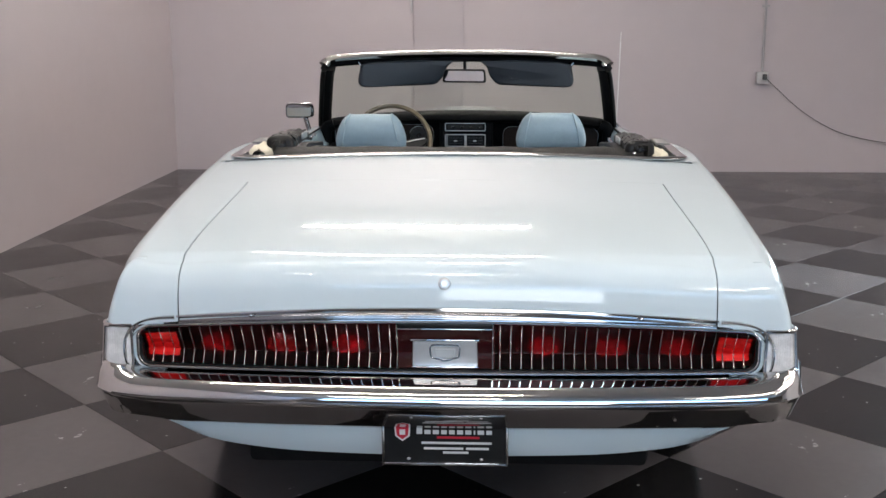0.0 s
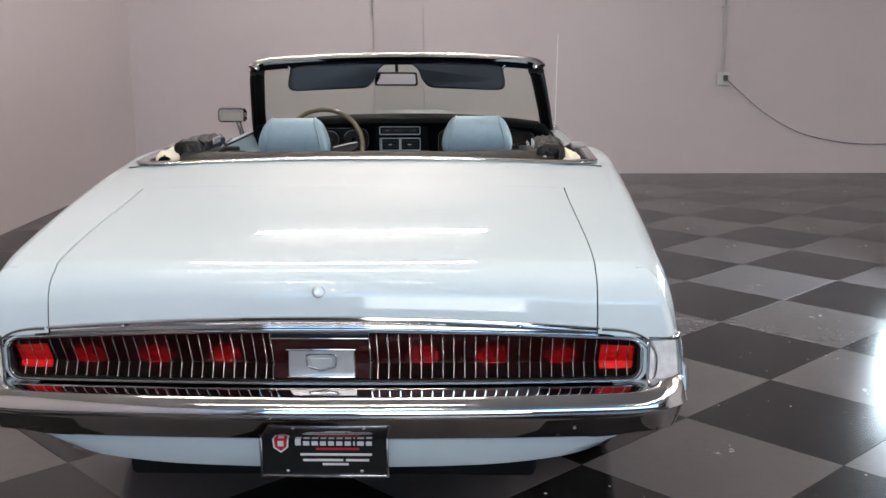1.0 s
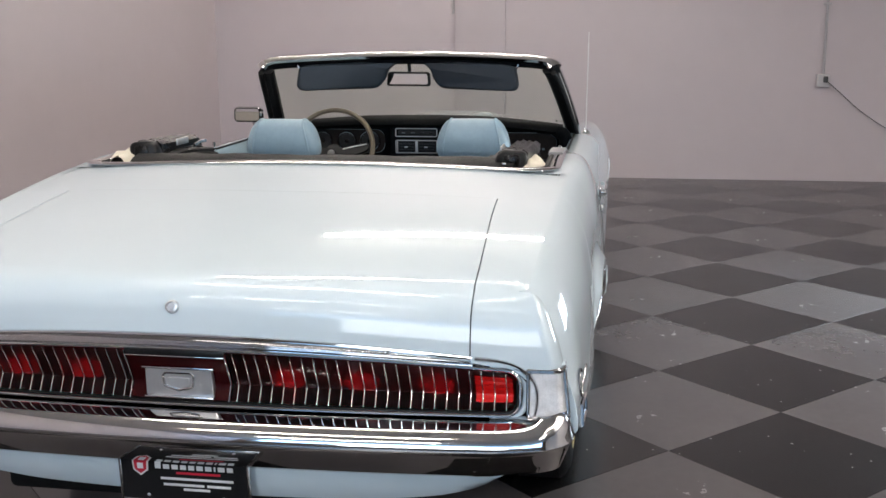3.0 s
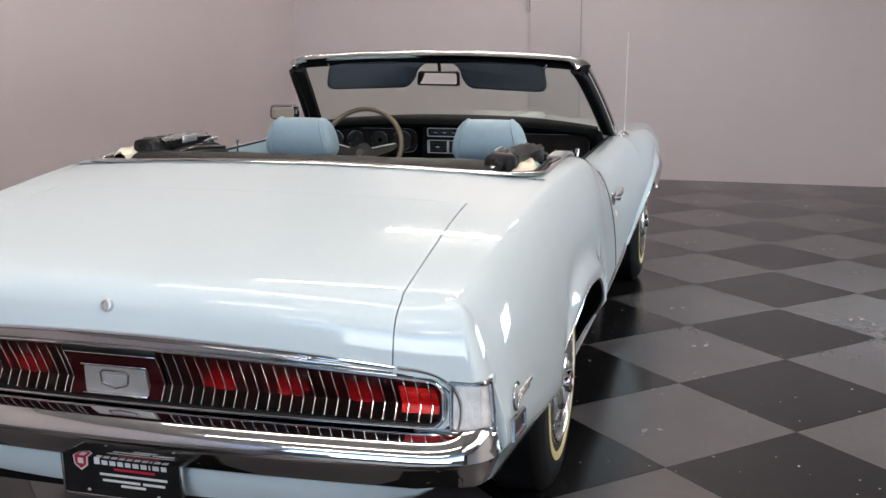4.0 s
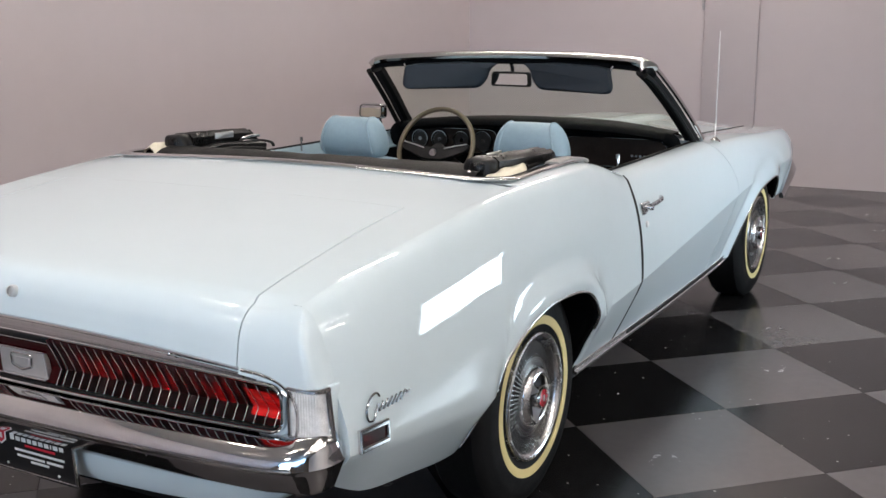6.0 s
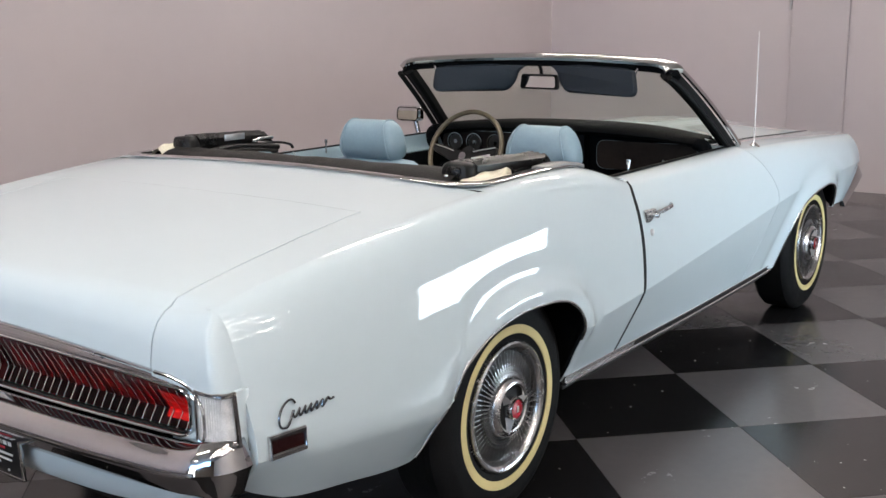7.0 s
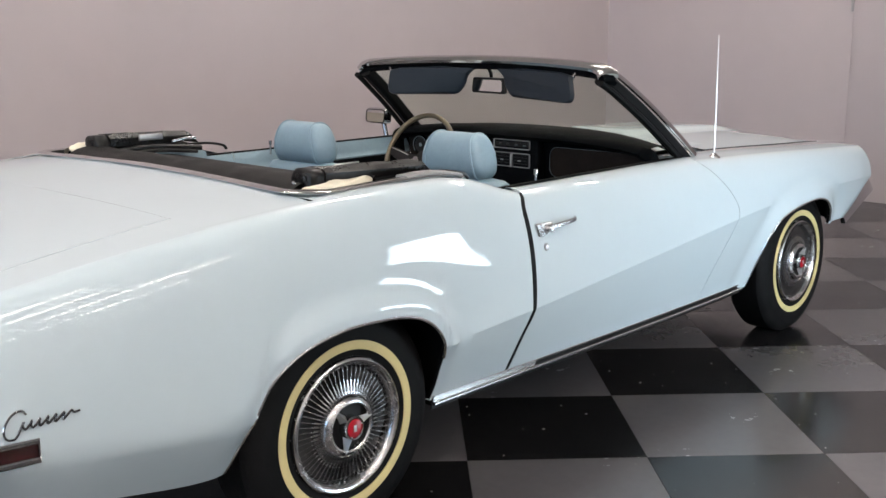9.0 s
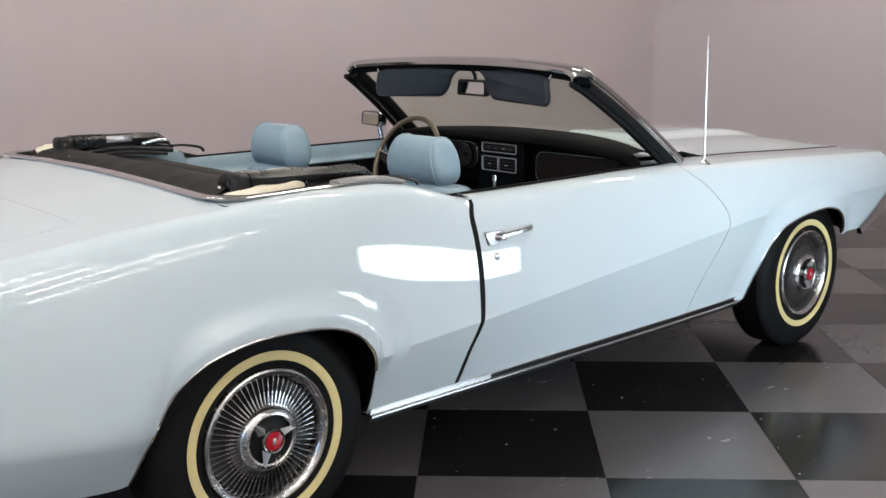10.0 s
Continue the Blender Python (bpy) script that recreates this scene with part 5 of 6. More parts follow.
# sun visors
def visor(left):
    bm = bmesh.new()
    pts = [(0.0, 0.005), (-0.020, -0.104), (0.348, -0.104), (0.384, -0.062), (0.396, -0.020), (0.425, 0.002), (0.455, 0.012), (0.30, 0.018), (0.06, 0.014)]
    o = outline([(a, b) for a, b in pts], [0.012, 0.048, 0.046, 0.02, 0.02, 0.01, 0.004, 0.01, 0.01], 7)
    slab(bm, o, lambda a, b, w: (0.497 - a * (1 + 0.02 * left), 1.500 + 0.17 * a - w, 1.252 + b + 0.03 * a), 0.028, 0.013)
    return bm


for k in (0, 1):
    bm = visor(k)
    v = part("sun_visor", flip(bm) if k else bm, VINYL_NAVY, car, "dark blue vinyl sun visor with rounded corners", smooth=50)
    bm = bmesh.new()
    tube(bm, [(0.488, 1.494, 1.240), (0.496, 1.492, 1.250), (0.504, 1.494, 1.266), (0.508, 1.505, 1.274)], 0.006, 8)
    part("hinge", flip(bm) if k else bm, CHROME, v, "chrome visor hinge")
# inner mirror
bm = bmesh.new()
slab(bm, outline([(-0.106, -0.034), (0.106, -0.034), (0.101, 0.033), (-0.101, 0.033)], 0.014, 5), lambda a, b, w: (a - 0.008, 1.578 + w - 0.17 * a + 0.06 * b, 1.200 + b), 0.028, 0.006)
mirror = part("inner_mirror", bm, BLACK, car, "black framed inner mirror")
bm = bmesh.new()
slab(bm, outline([(-0.096, -0.025), (0.096, -0.025), (0.092, 0.024), (-0.092, 0.024)], 0.012, 5), lambda a, b, w: (a - 0.008, 1.575 + w - 0.17 * a + 0.06 * b, 1.200 + b), 0.002)
part("mirror_glass", bm, INNER_MIRROR, mirror, smooth=0)
bm = bmesh.new()
tube(bm, [(-0.006, 1.605, 1.212), (-0.006, 1.600, 1.25), (-0.006, 1.575, 1.285)], 0.008, 10, up=(1, 0, 0))
part("mirror_arm", bm, BLACK, mirror)
bm = bmesh.new()
box(bm, -0.036, 0.024, 1.545, 1.585, 1.270, 1.288, 0.006)
part("mirror_base", bm, DARK_CHROME, mirror)

# door mirror on the left
bm = bmesh.new()
slab(bm, outline([(-0.070, -0.038), (0.070, -0.038), (0.070, 0.038), (-0.070, 0.038)], 0.022, 6), lambda a, b, w: (a - 0.838, 1.715 + w, 1.018 + b), 0.05, 0.012)
dm = part("door_mirror", bm, CHROME, car, "rectangular chrome door mirror")
bm = bmesh.new()
slab(bm, outline([(-0.062, -0.030), (0.062, -0.030), (0.062, 0.030), (-0.062, 0.030)], 0.017, 6), lambda a, b, w: (a - 0.838, 1.7135 + w + 0.1 * b, 1.018 + b), 0.002)
part("mirror_glass", bm, BEIGE_MIRROR, dm, smooth=0)
bm = bmesh.new()
sweep(bm, [(p.x - 0.838, 1.713 + 0.1 * p.y, 1.018 + p.y) for p in outline([(-0.063, -0.031), (0.063, -0.031), (0.063, 0.031), (-0.063, 0.031)], 0.017, 6)], rect(0.004, 0.006, 0.2), closed=True, up=(0, -1, 0))
part("mirror_rim", bm, SEAL_GAP, dm)
bm = bmesh.new()
tube(bm, [(-0.815, 1.745, 0.995), (-0.806, 1.745, 0.96), (-0.795, 1.745, 0.918)], 0.012, 10, up=(0, 1, 0))
part("mirror_stem", bm, DARK_CHROME, dm)

# aerial
bm = bmesh.new()
lathe(bm, [(0.0, 0.022), (0.008, 0.02), (0.014, 0.012), (0.024, 0.006), (0.026, -0.01)], 24)
bmesh.ops.transform(bm, matrix=Matrix.Translation((0.789, 2.08, 0.906)) @ Matrix.Rotation(radians(-90), 4, "Y"), verts=bm.verts)
aerial = part("aerial", bm, CHROME, car, "thin chrome aerial on the fender")
bm = bmesh.new()
tube(bm, [(0.789, 2.08, 0.915), (0.792, 2.069, 1.13), (0.7955, 2.059, 1.355)], 0.0031, 8, up=(0, 1, 0))
part("mast", bm, MAST, aerial)
bm = bmesh.new()
tube(bm, [(0.7955, 2.059, 1.353), (0.796, 2.058, 1.38), (0.7965, 2.057, 1.408)], 0.0018, 6, up=(0, 1, 0))
part("mast_tip", bm, MAST, aerial)


# ---- door furniture ----
def handle_body():
    bm = bmesh.new()
    x, y, z = side_place(0.800, 0.796)
    slab(bm, outline([(-0.035, 0.024), (0.052, 0.022), (0.056, -0.004), (0.01, -0.024), (-0.018, -0.022)], 0.008, 4), lambda a, b, w: (x - 0.004 + w, y + a, z + b), 0.014, 0.004)
    return bm


def handle_grip():
    bm = bmesh.new()
    pts = [side_place(0.825, 0.803, 0.022), side_place(0.89, 0.808, 0.027), side_place(0.95, 0.812, 0.024), side_place(0.972, 0.813, 0.012)]
    sweep(bm, spline(pts, 4), rect(0.016, 0.012, 0.3), up=(1, 0, 0))
    return bm


def handle_button():
    bm = bmesh.new()
    lathe(bm, [(0.0, 0.030), (0.008, 0.029), (0.010, 0.024), (0.010, 0.0)], 20)
    bmesh.ops.translate(bm, verts=bm.verts, vec=side_place(0.83, 0.796))
    return bm


def key_lock():
    bm = bmesh.new()
    lathe(bm, [(0.0, 0.006), (0.008, 0.006), (0.011, 0.004), (0.013, 0.0), (0.013, -0.01)], 20)
    bmesh.ops.translate(bm, verts=bm.verts, vec=side_place(0.815, 0.738))
    return bm


def knob():
    bm = bmesh.new()
    tube(bm, [(0.722, 0.975, 0.90), (0.722, 0.975, 0.93), (0.722, 0.975, 0.948)], 0.004, 8, up=(0, 1, 0))
    tube(bm, [(0.722, 0.975, 0.945), (0.722, 0.975, 0.955), (0.722, 0.975, 0.962)], 0.007, 10, up=(0, 1, 0))
    return bm


for k, d in enumerate(doors):
    for name, build, label in (("door_handle", handle_body, "chrome door handle"), ("handle_grip", handle_grip, ""), ("handle_button", handle_button, ""), ("key_lock", key_lock, ""), ("lock_knob", knob, "")):
        bm = build()
        part(name, flip(bm) if k else bm, SATIN if name == "key_lock" else STEEL, d, label)


def door_trim():
    bm = bmesh.new()
    ys = np.linspace(0.66, 1.88, 16)
    rows = []
    for z, x in ((0.924, 0.742), (0.908, 0.727), (0.875, 0.714), (0.86, 0.708), (0.852, 0.694), (0.55, 0.69), (0.40, 0.69)):
        rows.append([(x, y, z) for y in ys])
    grid(bm, rows)
    return bm


def door_lower():
    bm = bmesh.new()
    box(bm, 0.668, 0.689, 0.68, 1.86, 0.42, 0.848, 0.004)
    return bm


def window_felt():
    bm = bmesh.new()
    sweep(bm, [(0.743, y, 0.924) for y in np.linspace(0.66, 1.86, 12)], rect(0.010, 0.008, 0.3))
    return bm


for k, d in enumerate(doors):
    for name, build, m, label in (("door_trim", door_trim, VINYL_BLUE, "light blue vinyl door trim"), ("door_panel", door_lower, DASH, "dark lower door panel"), ("window_felt", window_felt, SEAL_GAP, "")):
        bm = build()
        part(name, flip(bm) if k else bm, m, d, label)


def side_trim():
    bm = bmesh.new()
    rows = []
    for z, x in ((0.0, 0.742), (-0.03, 0.725), (-0.09, 0.715), (-0.3, 0.705)):
        rows.append([(x, y, FZ(y) + z - 0.006) for y in np.linspace(0.42, 0.655, 10)])
    grid(bm, rows)
    return bm


both("side_trim", side_trim, VINYL_BLUE, "light blue vinyl rear side trim")

# ---- cabin shell ----
bm = bmesh.new()
box(bm, -0.72, 0.72, 0.25, 2.0, 0.42, 0.45)
box(bm, -0.72, 0.72, 0.20, 0.25, 0.42, 0.90)
box(bm, -0.72, 0.72, -0.05, 0.25, 0.70, 0.74)
box(bm, -0.74, 0.74, -0.09, -0.045, 0.70, 0.96)
box(bm, -0.80, -0.74, -0.05, 0.66, 0.60, 0.90)
box(bm, 0.74, 0.80, -0.05, 0.66, 0.60, 0.90)
part("cabin_floor", bm, CAVITY, car, "dark carpeted cabin floor")


# dashboard
def dash_section(u):
    """Height of the pad's top at u (-1 left to 1 right)."""
    return 1.006 - 0.036 * abs(u) ** 3


bm = bmesh.new()
rows = []
for j in range(41):
    u = 2 * j / 40 - 1
    z = dash_section(u)
    x = 0.690 * u
    back = 2.06 - 0.16 * u * u
    rows.append([(x, back, z - 0.03), (x, back - 0.06, z - 0.006), (x, 1.84, z), (x, 1.76, z - 0.004), (x, 1.725, z - 0.016), (x, 1.715, z - 0.032), (x, 1.735, z - 0.046), (x, 1.775, z - 0.052), (x, 1.80, z - 0.10), (x, 1.80, z - 0.22), (x, 1.84, z - 0.27), (x, 1.95, z - 0.28)])
grid(bm, rows)
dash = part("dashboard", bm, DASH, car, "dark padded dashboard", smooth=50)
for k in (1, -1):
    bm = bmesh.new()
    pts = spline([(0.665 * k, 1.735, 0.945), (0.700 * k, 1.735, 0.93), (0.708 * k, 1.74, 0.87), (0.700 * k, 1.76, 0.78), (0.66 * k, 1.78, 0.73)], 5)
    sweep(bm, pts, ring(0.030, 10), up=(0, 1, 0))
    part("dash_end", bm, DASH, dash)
RISE = 0.030
# right-hand panel
bm = bmesh.new()
slab(bm, outline([(0.185, 0.775), (0.655, 0.775), (0.665, 0.875), (0.63, 0.905), (0.185, 0.905)], [0.045, 0.03, 0.02, 0.03, 0.045], 6), lambda a, b, w: (a, 1.782 - w, b), 0.014, 0.003)
part("glove_panel", bm, WOOD, dash, "dark woodgrain panel with a thin bright edge")
bm = bmesh.new()
o = outline([(0.185, 0.775), (0.655, 0.775), (0.665, 0.875), (0.63, 0.905), (0.185, 0.905)], [0.045, 0.03, 0.02, 0.03, 0.045], 6)
sweep(bm, [(p.x, 1.768, p.y) for p in o], rect(0.0035, 0.004, 0.2), closed=True, up=(0, -1, 0))
part("panel_edge", bm, DARK_CHROME, dash)
for i in range(6):
    bm = bmesh.new()
    box(bm, 0.50 + i * 0.019, 0.512 + i * 0.019, 1.7655, 1.768, 0.822, 0.832, 0.0005)
    part("badge_bar", bm, DARK_CHROME, dash, smooth=0)
# centre stack: radio and vents
bm = bmesh.new()
box(bm, -0.135, 0.135, 1.745, 1.80, 0.70, 0.935, 0.012)
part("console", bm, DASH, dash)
for z0, z1 in ((0.885, 0.923), (0.805, 0.865)):
    bm = bmesh.new()
    o = outline([(-0.105, z0), (0.095, z0), (0.095, z1), (-0.105, z1)], 0.006, 3)
    sweep(bm, [(p.x, 1.741, p.y) for p in o], rect(0.004, 0.007, 0.25), closed=True, up=(0, -1, 0))
    part("stack_bezel", bm, SATIN, dash)
bm = bmesh.new()
box(bm, -0.095, 0.085, 1.7405, 1.744, 0.894, 0.914)
part("radio_dial", bm, DIAL, dash, smooth=0)
for i in range(4):
    bm = bmesh.new()
    box(bm, -0.075 + i * 0.045, -0.057 + i * 0.045, 1.736, 1.742, 0.899, 0.906, 0.001)
    part("radio_button", bm, DARK_CHROME, dash, smooth=0)
for x0 in (-0.098, -0.001):
    bm = bmesh.new()
    box(bm, x0, x0 + 0.088, 1.741, 1.744, 0.812, 0.858)
    part("vent", bm, BLACK, dash, smooth=0)
    for i in range(3):
        bm = bmesh.new()
        box(bm, x0 + 0.006, x0 + 0.082, 1.735, 1.742, 0.818 + i * 0.014, 0.8205 + i * 0.014)
        part("vent_slat", bm, BLACK, dash, smooth=0)
    bm = bmesh.new()
    box(bm, x0 + 0.036, x0 + 0.052, 1.732, 1.737, 0.831, 0.836, 0.001)
    part("vent_tab", bm, SATIN, dash, smooth=0)
    bm = bmesh.new()
    box(bm, x0 - 0.001, x0 + 0.003, 1.733, 1.743, 0.808, 0.862, 0.001)
    part("vent_edge", bm, SATIN, dash, smooth=0)
bm = bmesh.new()
box(bm, -0.009, -0.003, 1.734, 1.743, 0.808, 0.862, 0.001)
part("vent_divider", bm, SATIN, dash)
# instrument cluster
bm = bmesh.new()
o = outline([(-0.665, 0.80), (-0.165, 0.80), (-0.165, 0.915), (-0.665, 0.915)], 0.05, 6)
slab(bm, o, lambda a, b, w: (a, 1.786 - w, b), 0.012, 0.003)
part("cluster_panel", bm, WOOD, dash, "woodgrain instrument panel")
bm = bmesh.new()
sweep(bm, [(p.x, 1.772, p.y) for p in o], rect(0.005, 0.006, 0.25), closed=True, up=(0, -1, 0))
part("cluster_edge", bm, DARK_CHROME, dash)
for x0, r in ((-0.585, 0.045), (-0.475, 0.045), (-0.355, 0.045), (-0.24, 0.050)):
    m = Matrix.Translation((x0, 1.772, 0.858)) @ Matrix.Rotation(radians(-90), 4, "Z")
    bm = bmesh.new()
    lathe(bm, [(r - 0.006, 0.0), (r - 0.004, 0.010), (r, 0.010), (r + 0.003, 0.0)], 32)
    bmesh.ops.transform(bm, matrix=m, verts=bm.verts)
    part("gauge_bezel", bm, DARK_CHROME, dash)
    bm = bmesh.new()
    lathe(bm, [(0.0, 0.002), (r - 0.004, 0.002), (r - 0.004, 0.0)], 32)
    bmesh.ops.transform(bm, matrix=m, verts=bm.verts)
    part("gauge_face", bm, DIAL, dash)
    bm = bmesh.new()
    lathe(bm, [(0.0, 0.006), (0.010, 0.006), (0.012, 0.002)], 20)
    bmesh.ops.transform(bm, matrix=m, verts=bm.verts)
    part("gauge_hub", bm, DARK_CHROME, dash)
    for i in range(11):
        a = radians(-30 + 24 * i)
        bm = bmesh.new()
        box(bm, -0.0008, 0.0008, -0.0032, -0.002, r - 0.014, r - 0.007)
        bmesh.ops.transform(bm, matrix=Matrix.Translation((x0, 1.772, 0.858)) @ Matrix.Rotation(a - radians(90), 4, "Y"), verts=bm.verts)
        part("gauge_tick", bm, DARK_CHROME, dash, smooth=0)

for o in dash.children:
    if not o.name.startswith("dash_end"):
        o.location.z = RISE

# steering wheel
SW = Matrix.Translation((-0.362, 1.525, 0.876)) @ Matrix.Rotation(radians(-24), 4, "X")
bm = bmesh.new()
tube(bm, [(0.192 * math.cos(a), 0.0, 0.192 * math.sin(a)) for a in np.linspace(0, 2 * math.pi, 61)[:-1]], 0.0115, 10, closed=True, up=(0, 1, 0))
bmesh.ops.transform(bm, matrix=SW, verts=bm.verts)
sw = part("steering_wheel", bm, HORN, car, "bronze rimmed steering wheel with black spokes", smooth=60)
bm = bmesh.new()
slab(bm, outline([(-0.182, 0.012), (-0.16, 0.028), (-0.04, 0.0), (0.04, 0.0), (0.16, 0.028), (0.182, 0.012), (0.17, -0.012), (0.05, -0.062), (-0.05, -0.062), (-0.17, -0.012)], 0.012, 4), lambda a, b, w: (a, 0.018 - w, b), 0.03, 0.006)
bmesh.ops.transform(bm, matrix=SW, verts=bm.verts)
part("spoke_pad", bm, BLACK, sw, "black padded spokes")
for q in (-1, 1):
    bm = bmesh.new()
    sweep(bm, [(0.055 * q, -0.014, -0.006), (0.11 * q, -0.014, 0.008), (0.165 * q, -0.012, 0.020)], rect(0.008, 0.004, 0.3))
    bmesh.ops.transform(bm, matrix=SW, verts=bm.verts)
    part("spoke_strip", bm, SATIN, sw)
bm = bmesh.new()
lathe(bm, [(0.0, 0.004), (0.018, 0.003), (0.02, 0.0), (0.02, -0.004)], 24)
bmesh.ops.transform(bm, matrix=SW @ Matrix.Translation((0, -0.014, -0.028)) @ Matrix.Rotation(radians(-90), 4, "Z"), verts=bm.verts)
part("horn_badge", bm, DARK_CHROME, sw)
bm = bmesh.new()
tube(bm, [(-0.362, 1.54, 0.866), (-0.362, 1.64, 0.80), (-0.362, 1.80, 0.72)], 0.035, 14)
part("steering_column", bm, BLACK, sw)


# ---- seats ----
def pad_taper(z):
    """A head restraint narrows towards its top."""
    return 1.0 - 0.25 * max(0.0, (z + 0.055) / 0.14) ** 1.6 if z > -0.055 else 1.0 - 0.5 * max(0.0, -0.055 - z)


def seat(x0, back=0.0):
    s = empty("bucket_seat", "", "")
    del_tags(s)
    s.parent = car
    bm = bmesh.new()
    rows = []
    for z, y, w, d in ((0.55, 1.10, 0.22, 0.09), (0.65, 1.06, 0.245, 0.09), (0.78, 1.01, 0.25, 0.08), (0.86, 0.98, 0.23, 0.07), (0.90, 0.965, 0.19, 0.05), (0.912, 0.96, 0.12, 0.02)):
        o = outline([(-w, -d), (w, -d), (w, d), (-w, d)], 0.06, 5)
        rows.append([(x0 + p.x, y + p.y, z) for p in o])
    vs = grid(bm, rows, closed=True)
    bm.faces.new(vs[-1])
    part("backrest", bm, VINYL_BLUE, s, smooth=60)
    bm = bmesh.new()
    box(bm, x0 - 0.25, x0 + 0.25, 1.05, 1.50, 0.45, 0.62, 0.05, 4)
    part("cushion", bm, VINYL_BLUE, s, smooth=60)
    # padded head restraint, thick rolled pad with flat ends
    bm = bmesh.new()
    prof = outline([(-0.050, -0.078), (0.050, -0.085), (0.066, 0.0), (0.048, 0.082), (-0.045, 0.086), (-0.066, 0.0)], 0.045, 6)
    rows = []
    for u, k in ((-0.153, 0.15), (-0.151, 0.42), (-0.146, 0.70), (-0.136, 0.89), (-0.124, 0.975), (-0.116, 1.0), (-0.06, 1.01), (0.0, 1.015), (0.06, 1.01), (0.116, 1.0), (0.124, 0.975), (0.136, 0.89), (0.146, 0.70), (0.151, 0.42), (0.153, 0.15)):
        rows.append([(x0 + u * pad_taper(p.y * k), 0.955 + p.x * k - 0.02 * p.y, 0.985 + p.y * k) for p in prof])
    vs = grid(bm, rows, closed=True)
    bm.faces.new(vs[0])
    bm.faces.new(vs[-1])
    hr = part("head_restraint", bm, VINYL_BLUE, s, "light blue vinyl head restraint", smooth=60)
    for u in (-0.117, 0.117):
        bm = bmesh.new()
        tube(bm, [(x0 + u * pad_taper(p.y), 0.955 + p.x * 1.0 - 0.02 * p.y, 0.985 + p.y * 1.0) for p in prof], 0.0042, 6, closed=True, up=(1, 0, 0))
        part("piping", bm, VINYL_BLUE, hr)
    for u in (-0.06, 0.06):
        bm = bmesh.new()
        tube(bm, [(x0 + u, 0.96, 0.87), (x0 + u, 0.958, 0.90), (x0 + u, 0.957, 0.93)], 0.007, 8, up=(0, 1, 0))
        part("post", bm, CHROME, s)
    s.matrix_basis = pose(0, back, 0)
    return s


def del_tags(o):
    for key in ("label", "category", "group", "kind"):
        if key in o:
            del o[key]


seat(0.376, 0.015)
seat(-0.388, -0.065)

# ---- folded top ----
top = empty("folded_top", "", "")
del_tags(top)
top.parent = car
bm = bmesh.new()
rows = []
rnd = random.Random(4)
for j in range(61):
    x = -0.63 + 1.26 * j / 60
    sag = 0.0012 * math.sin(x * 17) + 0.001 * math.sin(x * 41 + 1)
    rows.append([(x, y + rnd.uniform(-0.001, 0.001), z + sag * (z > 0.95)) for y, z in ((-0.032, 0.90), (-0.028, 0.958), (-0.010, 0.991), (0.03, 1.011), (0.075, 1.019), (0.12, 1.018), (0.165, 1.004), (0.195, 0.978), (0.212, 0.94), (0.222, 0.86))])
grid(bm, rows)
part("top_roll", bm, VINYL_TOP, top, "rolled black vinyl top", smooth=70)
bm = bmesh.new()
rows = []
for j in range(31):
    x = -0.58 + 1.16 * j / 30
    rows.append([(x, y, z) for y, z in ((0.235, 0.93), (0.26, 0.965), (0.32, 0.972), (0.40, 0.965), (0.46, 0.945), (0.49, 0.90))])
grid(bm, rows)
part("top_fold", bm, VINYL_TOP, top, smooth=70)


def rail(pts, w, h):
    bm = bmesh.new()
    sweep(bm, spline(pts, 4), rect(w, h, 0.25))
    return bm


def ribbed_bar(lift, ahead):
    """Thick folded rail with ribbed vinyl along its top."""
    bm = bmesh.new()
    rows = []
    for q in np.linspace(0, 1, 22):
        y = 0.085 + ahead + (0.435 - ahead) * q
        drop = 0.014 * q + 0.030 * smooth01((q - 0.90) / 0.10)
        c = 0.622 + 0.012 * math.sin(2.4 * q)
        w = 0.047 * (1 - 0.12 * smooth01((q - 0.9) / 0.1))
        top = 1.047 + lift - drop
        low = 1.004 + lift - 0.35 * drop
        row = [(c - w, y, low), (c - w * 1.02, y, top - 0.012)]
        for j in range(9):
            row.append((c - w * 0.92 + 1.84 * w * j / 8, y, top + (0.003 if j % 2 else -0.003) - 0.006 * ((j - 4) / 4) ** 2 + 0.0015 * math.sin(13 * q + j)))
        row += [(c + w * 1.02, y, top - 0.012), (c + w, y, low)]
        rows.append(row)
    vs = grid(bm, rows, closed=True)
    bm.faces.new(vs[0])
    bm.faces.new(vs[-1])
    return bm


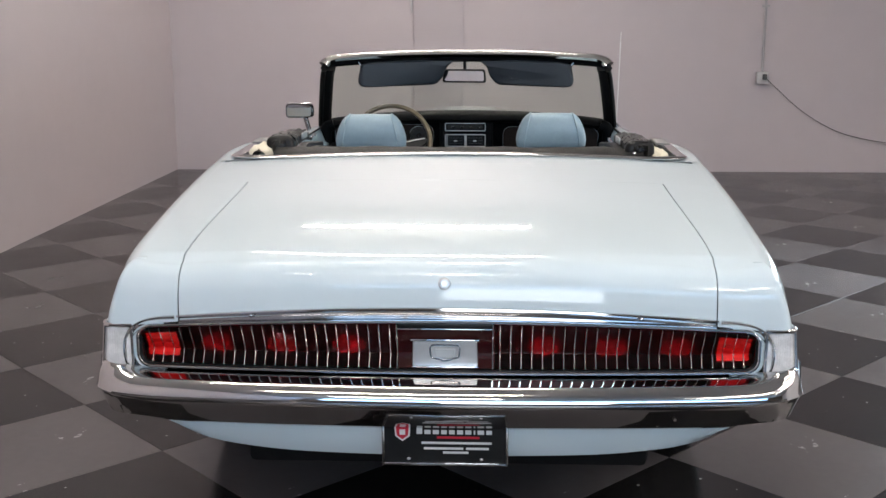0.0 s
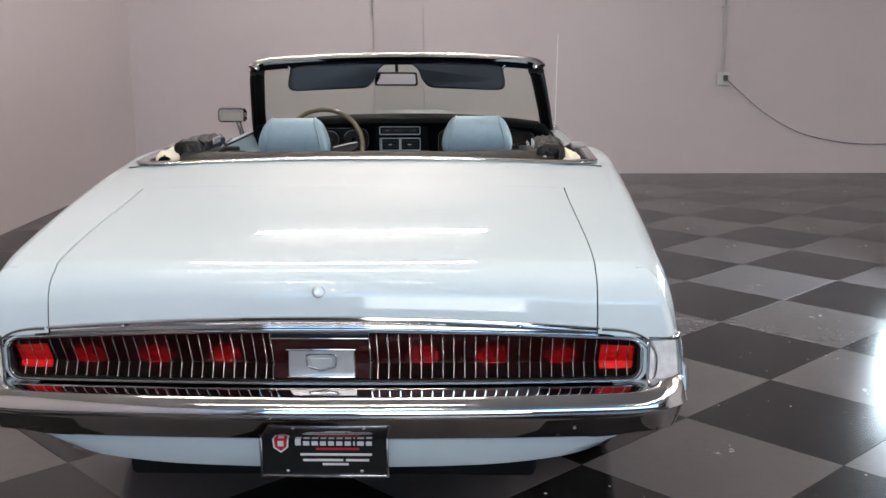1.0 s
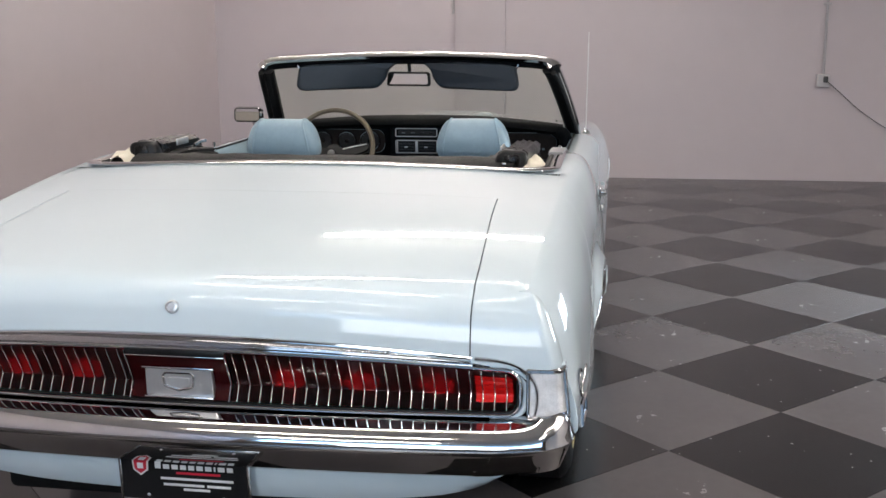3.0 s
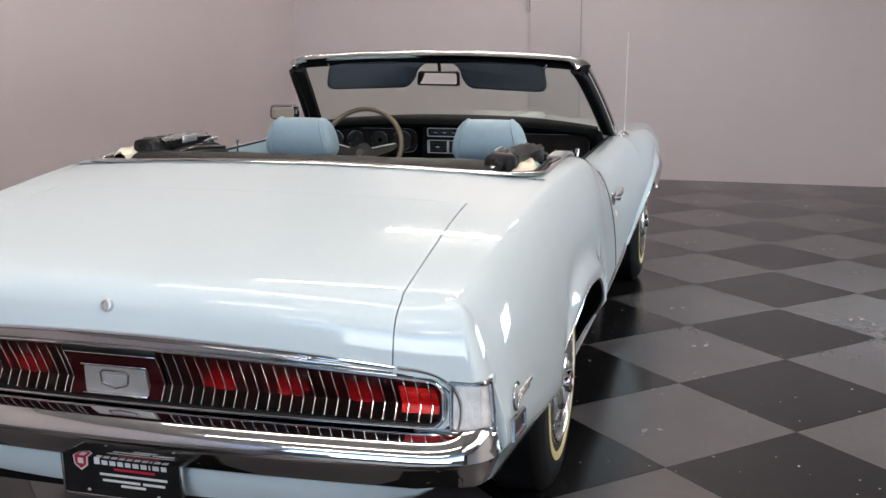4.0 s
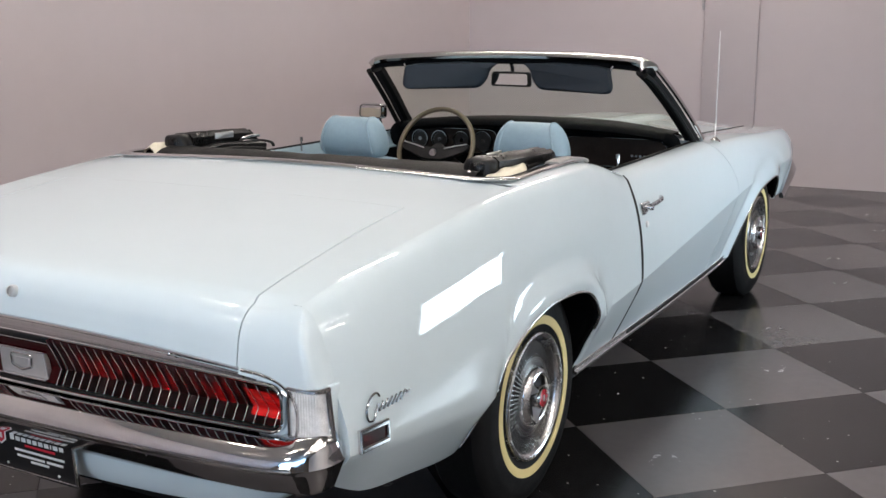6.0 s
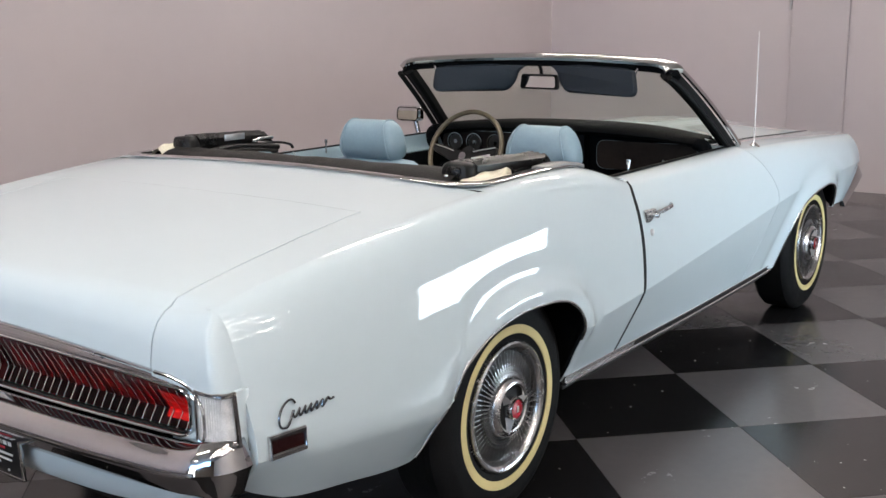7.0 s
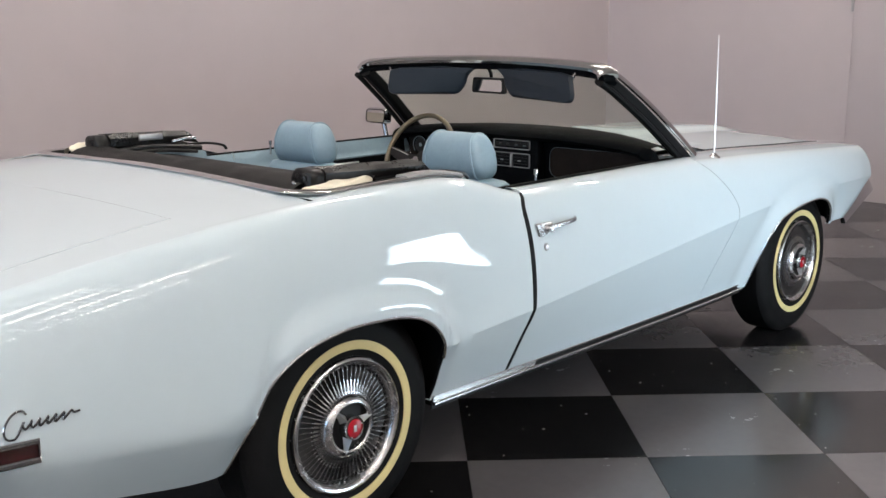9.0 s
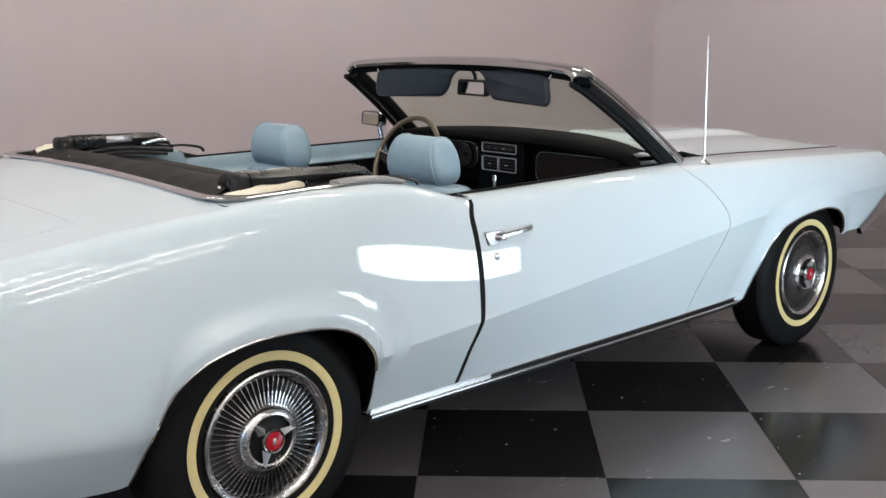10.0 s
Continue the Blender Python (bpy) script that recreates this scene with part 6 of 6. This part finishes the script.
for k in (0, 1):
    lift, ahead = 0.010 * k, 0.05 * k
    bm = ribbed_bar(lift, ahead)
    part("top_rail", flip(bm) if k else bm, RAIL, top, "thick black rail with ribbed vinyl", smooth=25)
    for pts, w, h, m in (
            ([(0.560, 0.12, 0.990), (0.565, 0.28, 1.004), (0.552, 0.50, 0.985)], 0.040, 0.020, BLACK),
            ([(0.525, 0.14, 0.984), (0.53, 0.30, 0.992), (0.515, 0.46, 0.976)], 0.026, 0.012, VINYL_TOP),
            ([(0.675, 0.26, 0.996), (0.668, 0.40, 1.000), (0.655, 0.56, 0.975)], 0.020, 0.018, BLACK),
            ([(0.640, 0.50, 0.990), (0.648, 0.60, 0.988), (0.655, 0.68, 0.972), (0.657, 0.70, 0.955)], 0.012, 0.010, BLACK)):
        bm = rail(pts, w, h)
        part("top_rail", flip(bm) if k else bm, m, top, "black folding top rail")
    # bare metal link and lever on the inner flank of the rail
    bm = bmesh.new()
    box(bm, 0.568, 0.574, 0.20 + ahead, 0.30 + ahead, 1.018 + lift, 1.042 + lift, 0.002)
    part("rail_link", flip(bm) if k else bm, SATIN, top, "bare metal link")
    bm = bmesh.new()
    sweep(bm, spline([(0.562, 0.335 + ahead, 1.006 + lift), (0.560, 0.39 + ahead, 1.014 + lift), (0.561, 0.44 + ahead, 1.012 + lift)], 4), rect(0.008, 0.012, 0.3))
    part("rail_lever", flip(bm) if k else bm, STEEL, top)
    # rounded hinge housing behind the rail
    bm = bmesh.new()
    slab(bm, outline([(-0.052, 0.985), (0.048, 0.985), (0.046, 1.044 + lift), (-0.03, 1.050 + lift), (-0.05, 1.03)], [0.01, 0.012, 0.02, 0.02, 0.02], 5), lambda a, b, w: (0.622 + a, 0.088 + ahead - w, b), 0.055, 0.008)
    part("hinge_block", flip(bm) if k else bm, BLACK, top, smooth=50)
    bm = bmesh.new()
    slab(bm, outline([(-0.032, 0.994), (0.028, 0.994), (0.026, 1.034 + lift), (-0.022, 1.036 + lift)], 0.010, 4), lambda a, b, w: (0.622 + a, 0.034 + ahead - w, b), 0.006, 0.003)
    part("hinge_cap", flip(bm) if k else bm, RAIL, top, smooth=50)
    for px, py, pz in ((0.600, 0.026 + ahead, 1.006), (0.672, 0.26, 1.008)):
        bm = bmesh.new()
        bmesh.ops.create_uvsphere(bm, u_segments=12, v_segments=8, radius=0.008, matrix=Matrix.Translation((px, py, pz)))
        part("hinge_bolt", flip(bm) if k else bm, CHROME, top)
    bm = bmesh.new()
    rr = random.Random(7 + k)
    rows = []
    for i in range(25):
        q = i / 24
        y = -0.012 + 0.04 * k + (0.26 - 0.12 * k) * q
        w = 0.046 * math.sin(math.pi * min(1, 0.16 + q * 0.72)) + 0.004
        z = 0.990 + 0.014 * k + 0.012 * math.sin(math.pi * q) + 0.008 * smooth01((q - 0.5) / 0.4) + 0.002 * math.sin(q * 17 + k)
        c = 0.684 + 0.006 * math.sin(4 * q) - 0.008 * q
        row = []
        for j in range(9):
            s = 2 * j / 8 - 1
            fold = 0.0035 * math.sin(9 * s + 6 * q + k) + rr.uniform(-0.001, 0.001)
            row.append((c + w * s, y + 0.006 * math.sin(5 * s + k), z + 0.010 - 0.034 * abs(s) ** 3 + fold))
        rows.append(row)
    grid(bm, rows)
    part("lining", flip(bm) if k else bm, CLOTH, top, "crumpled cream lining cloth", smooth=80)
    # grey vinyl finisher on the shoulder ahead of the moulding
    bm = bmesh.new()
    sweep(bm, spline([(0.744, 0.31, 1.006), (0.744, 0.38, 1.009), (0.746, 0.45, 1.007), (0.748, 0.51, 0.999), (0.750, 0.545, 0.990)], 5), rect(0.050, 0.014, 0.3))
    part("shoulder_finisher", flip(bm) if k else bm, GREY_VINYL, car, "grey vinyl finisher", smooth=50)

floor()
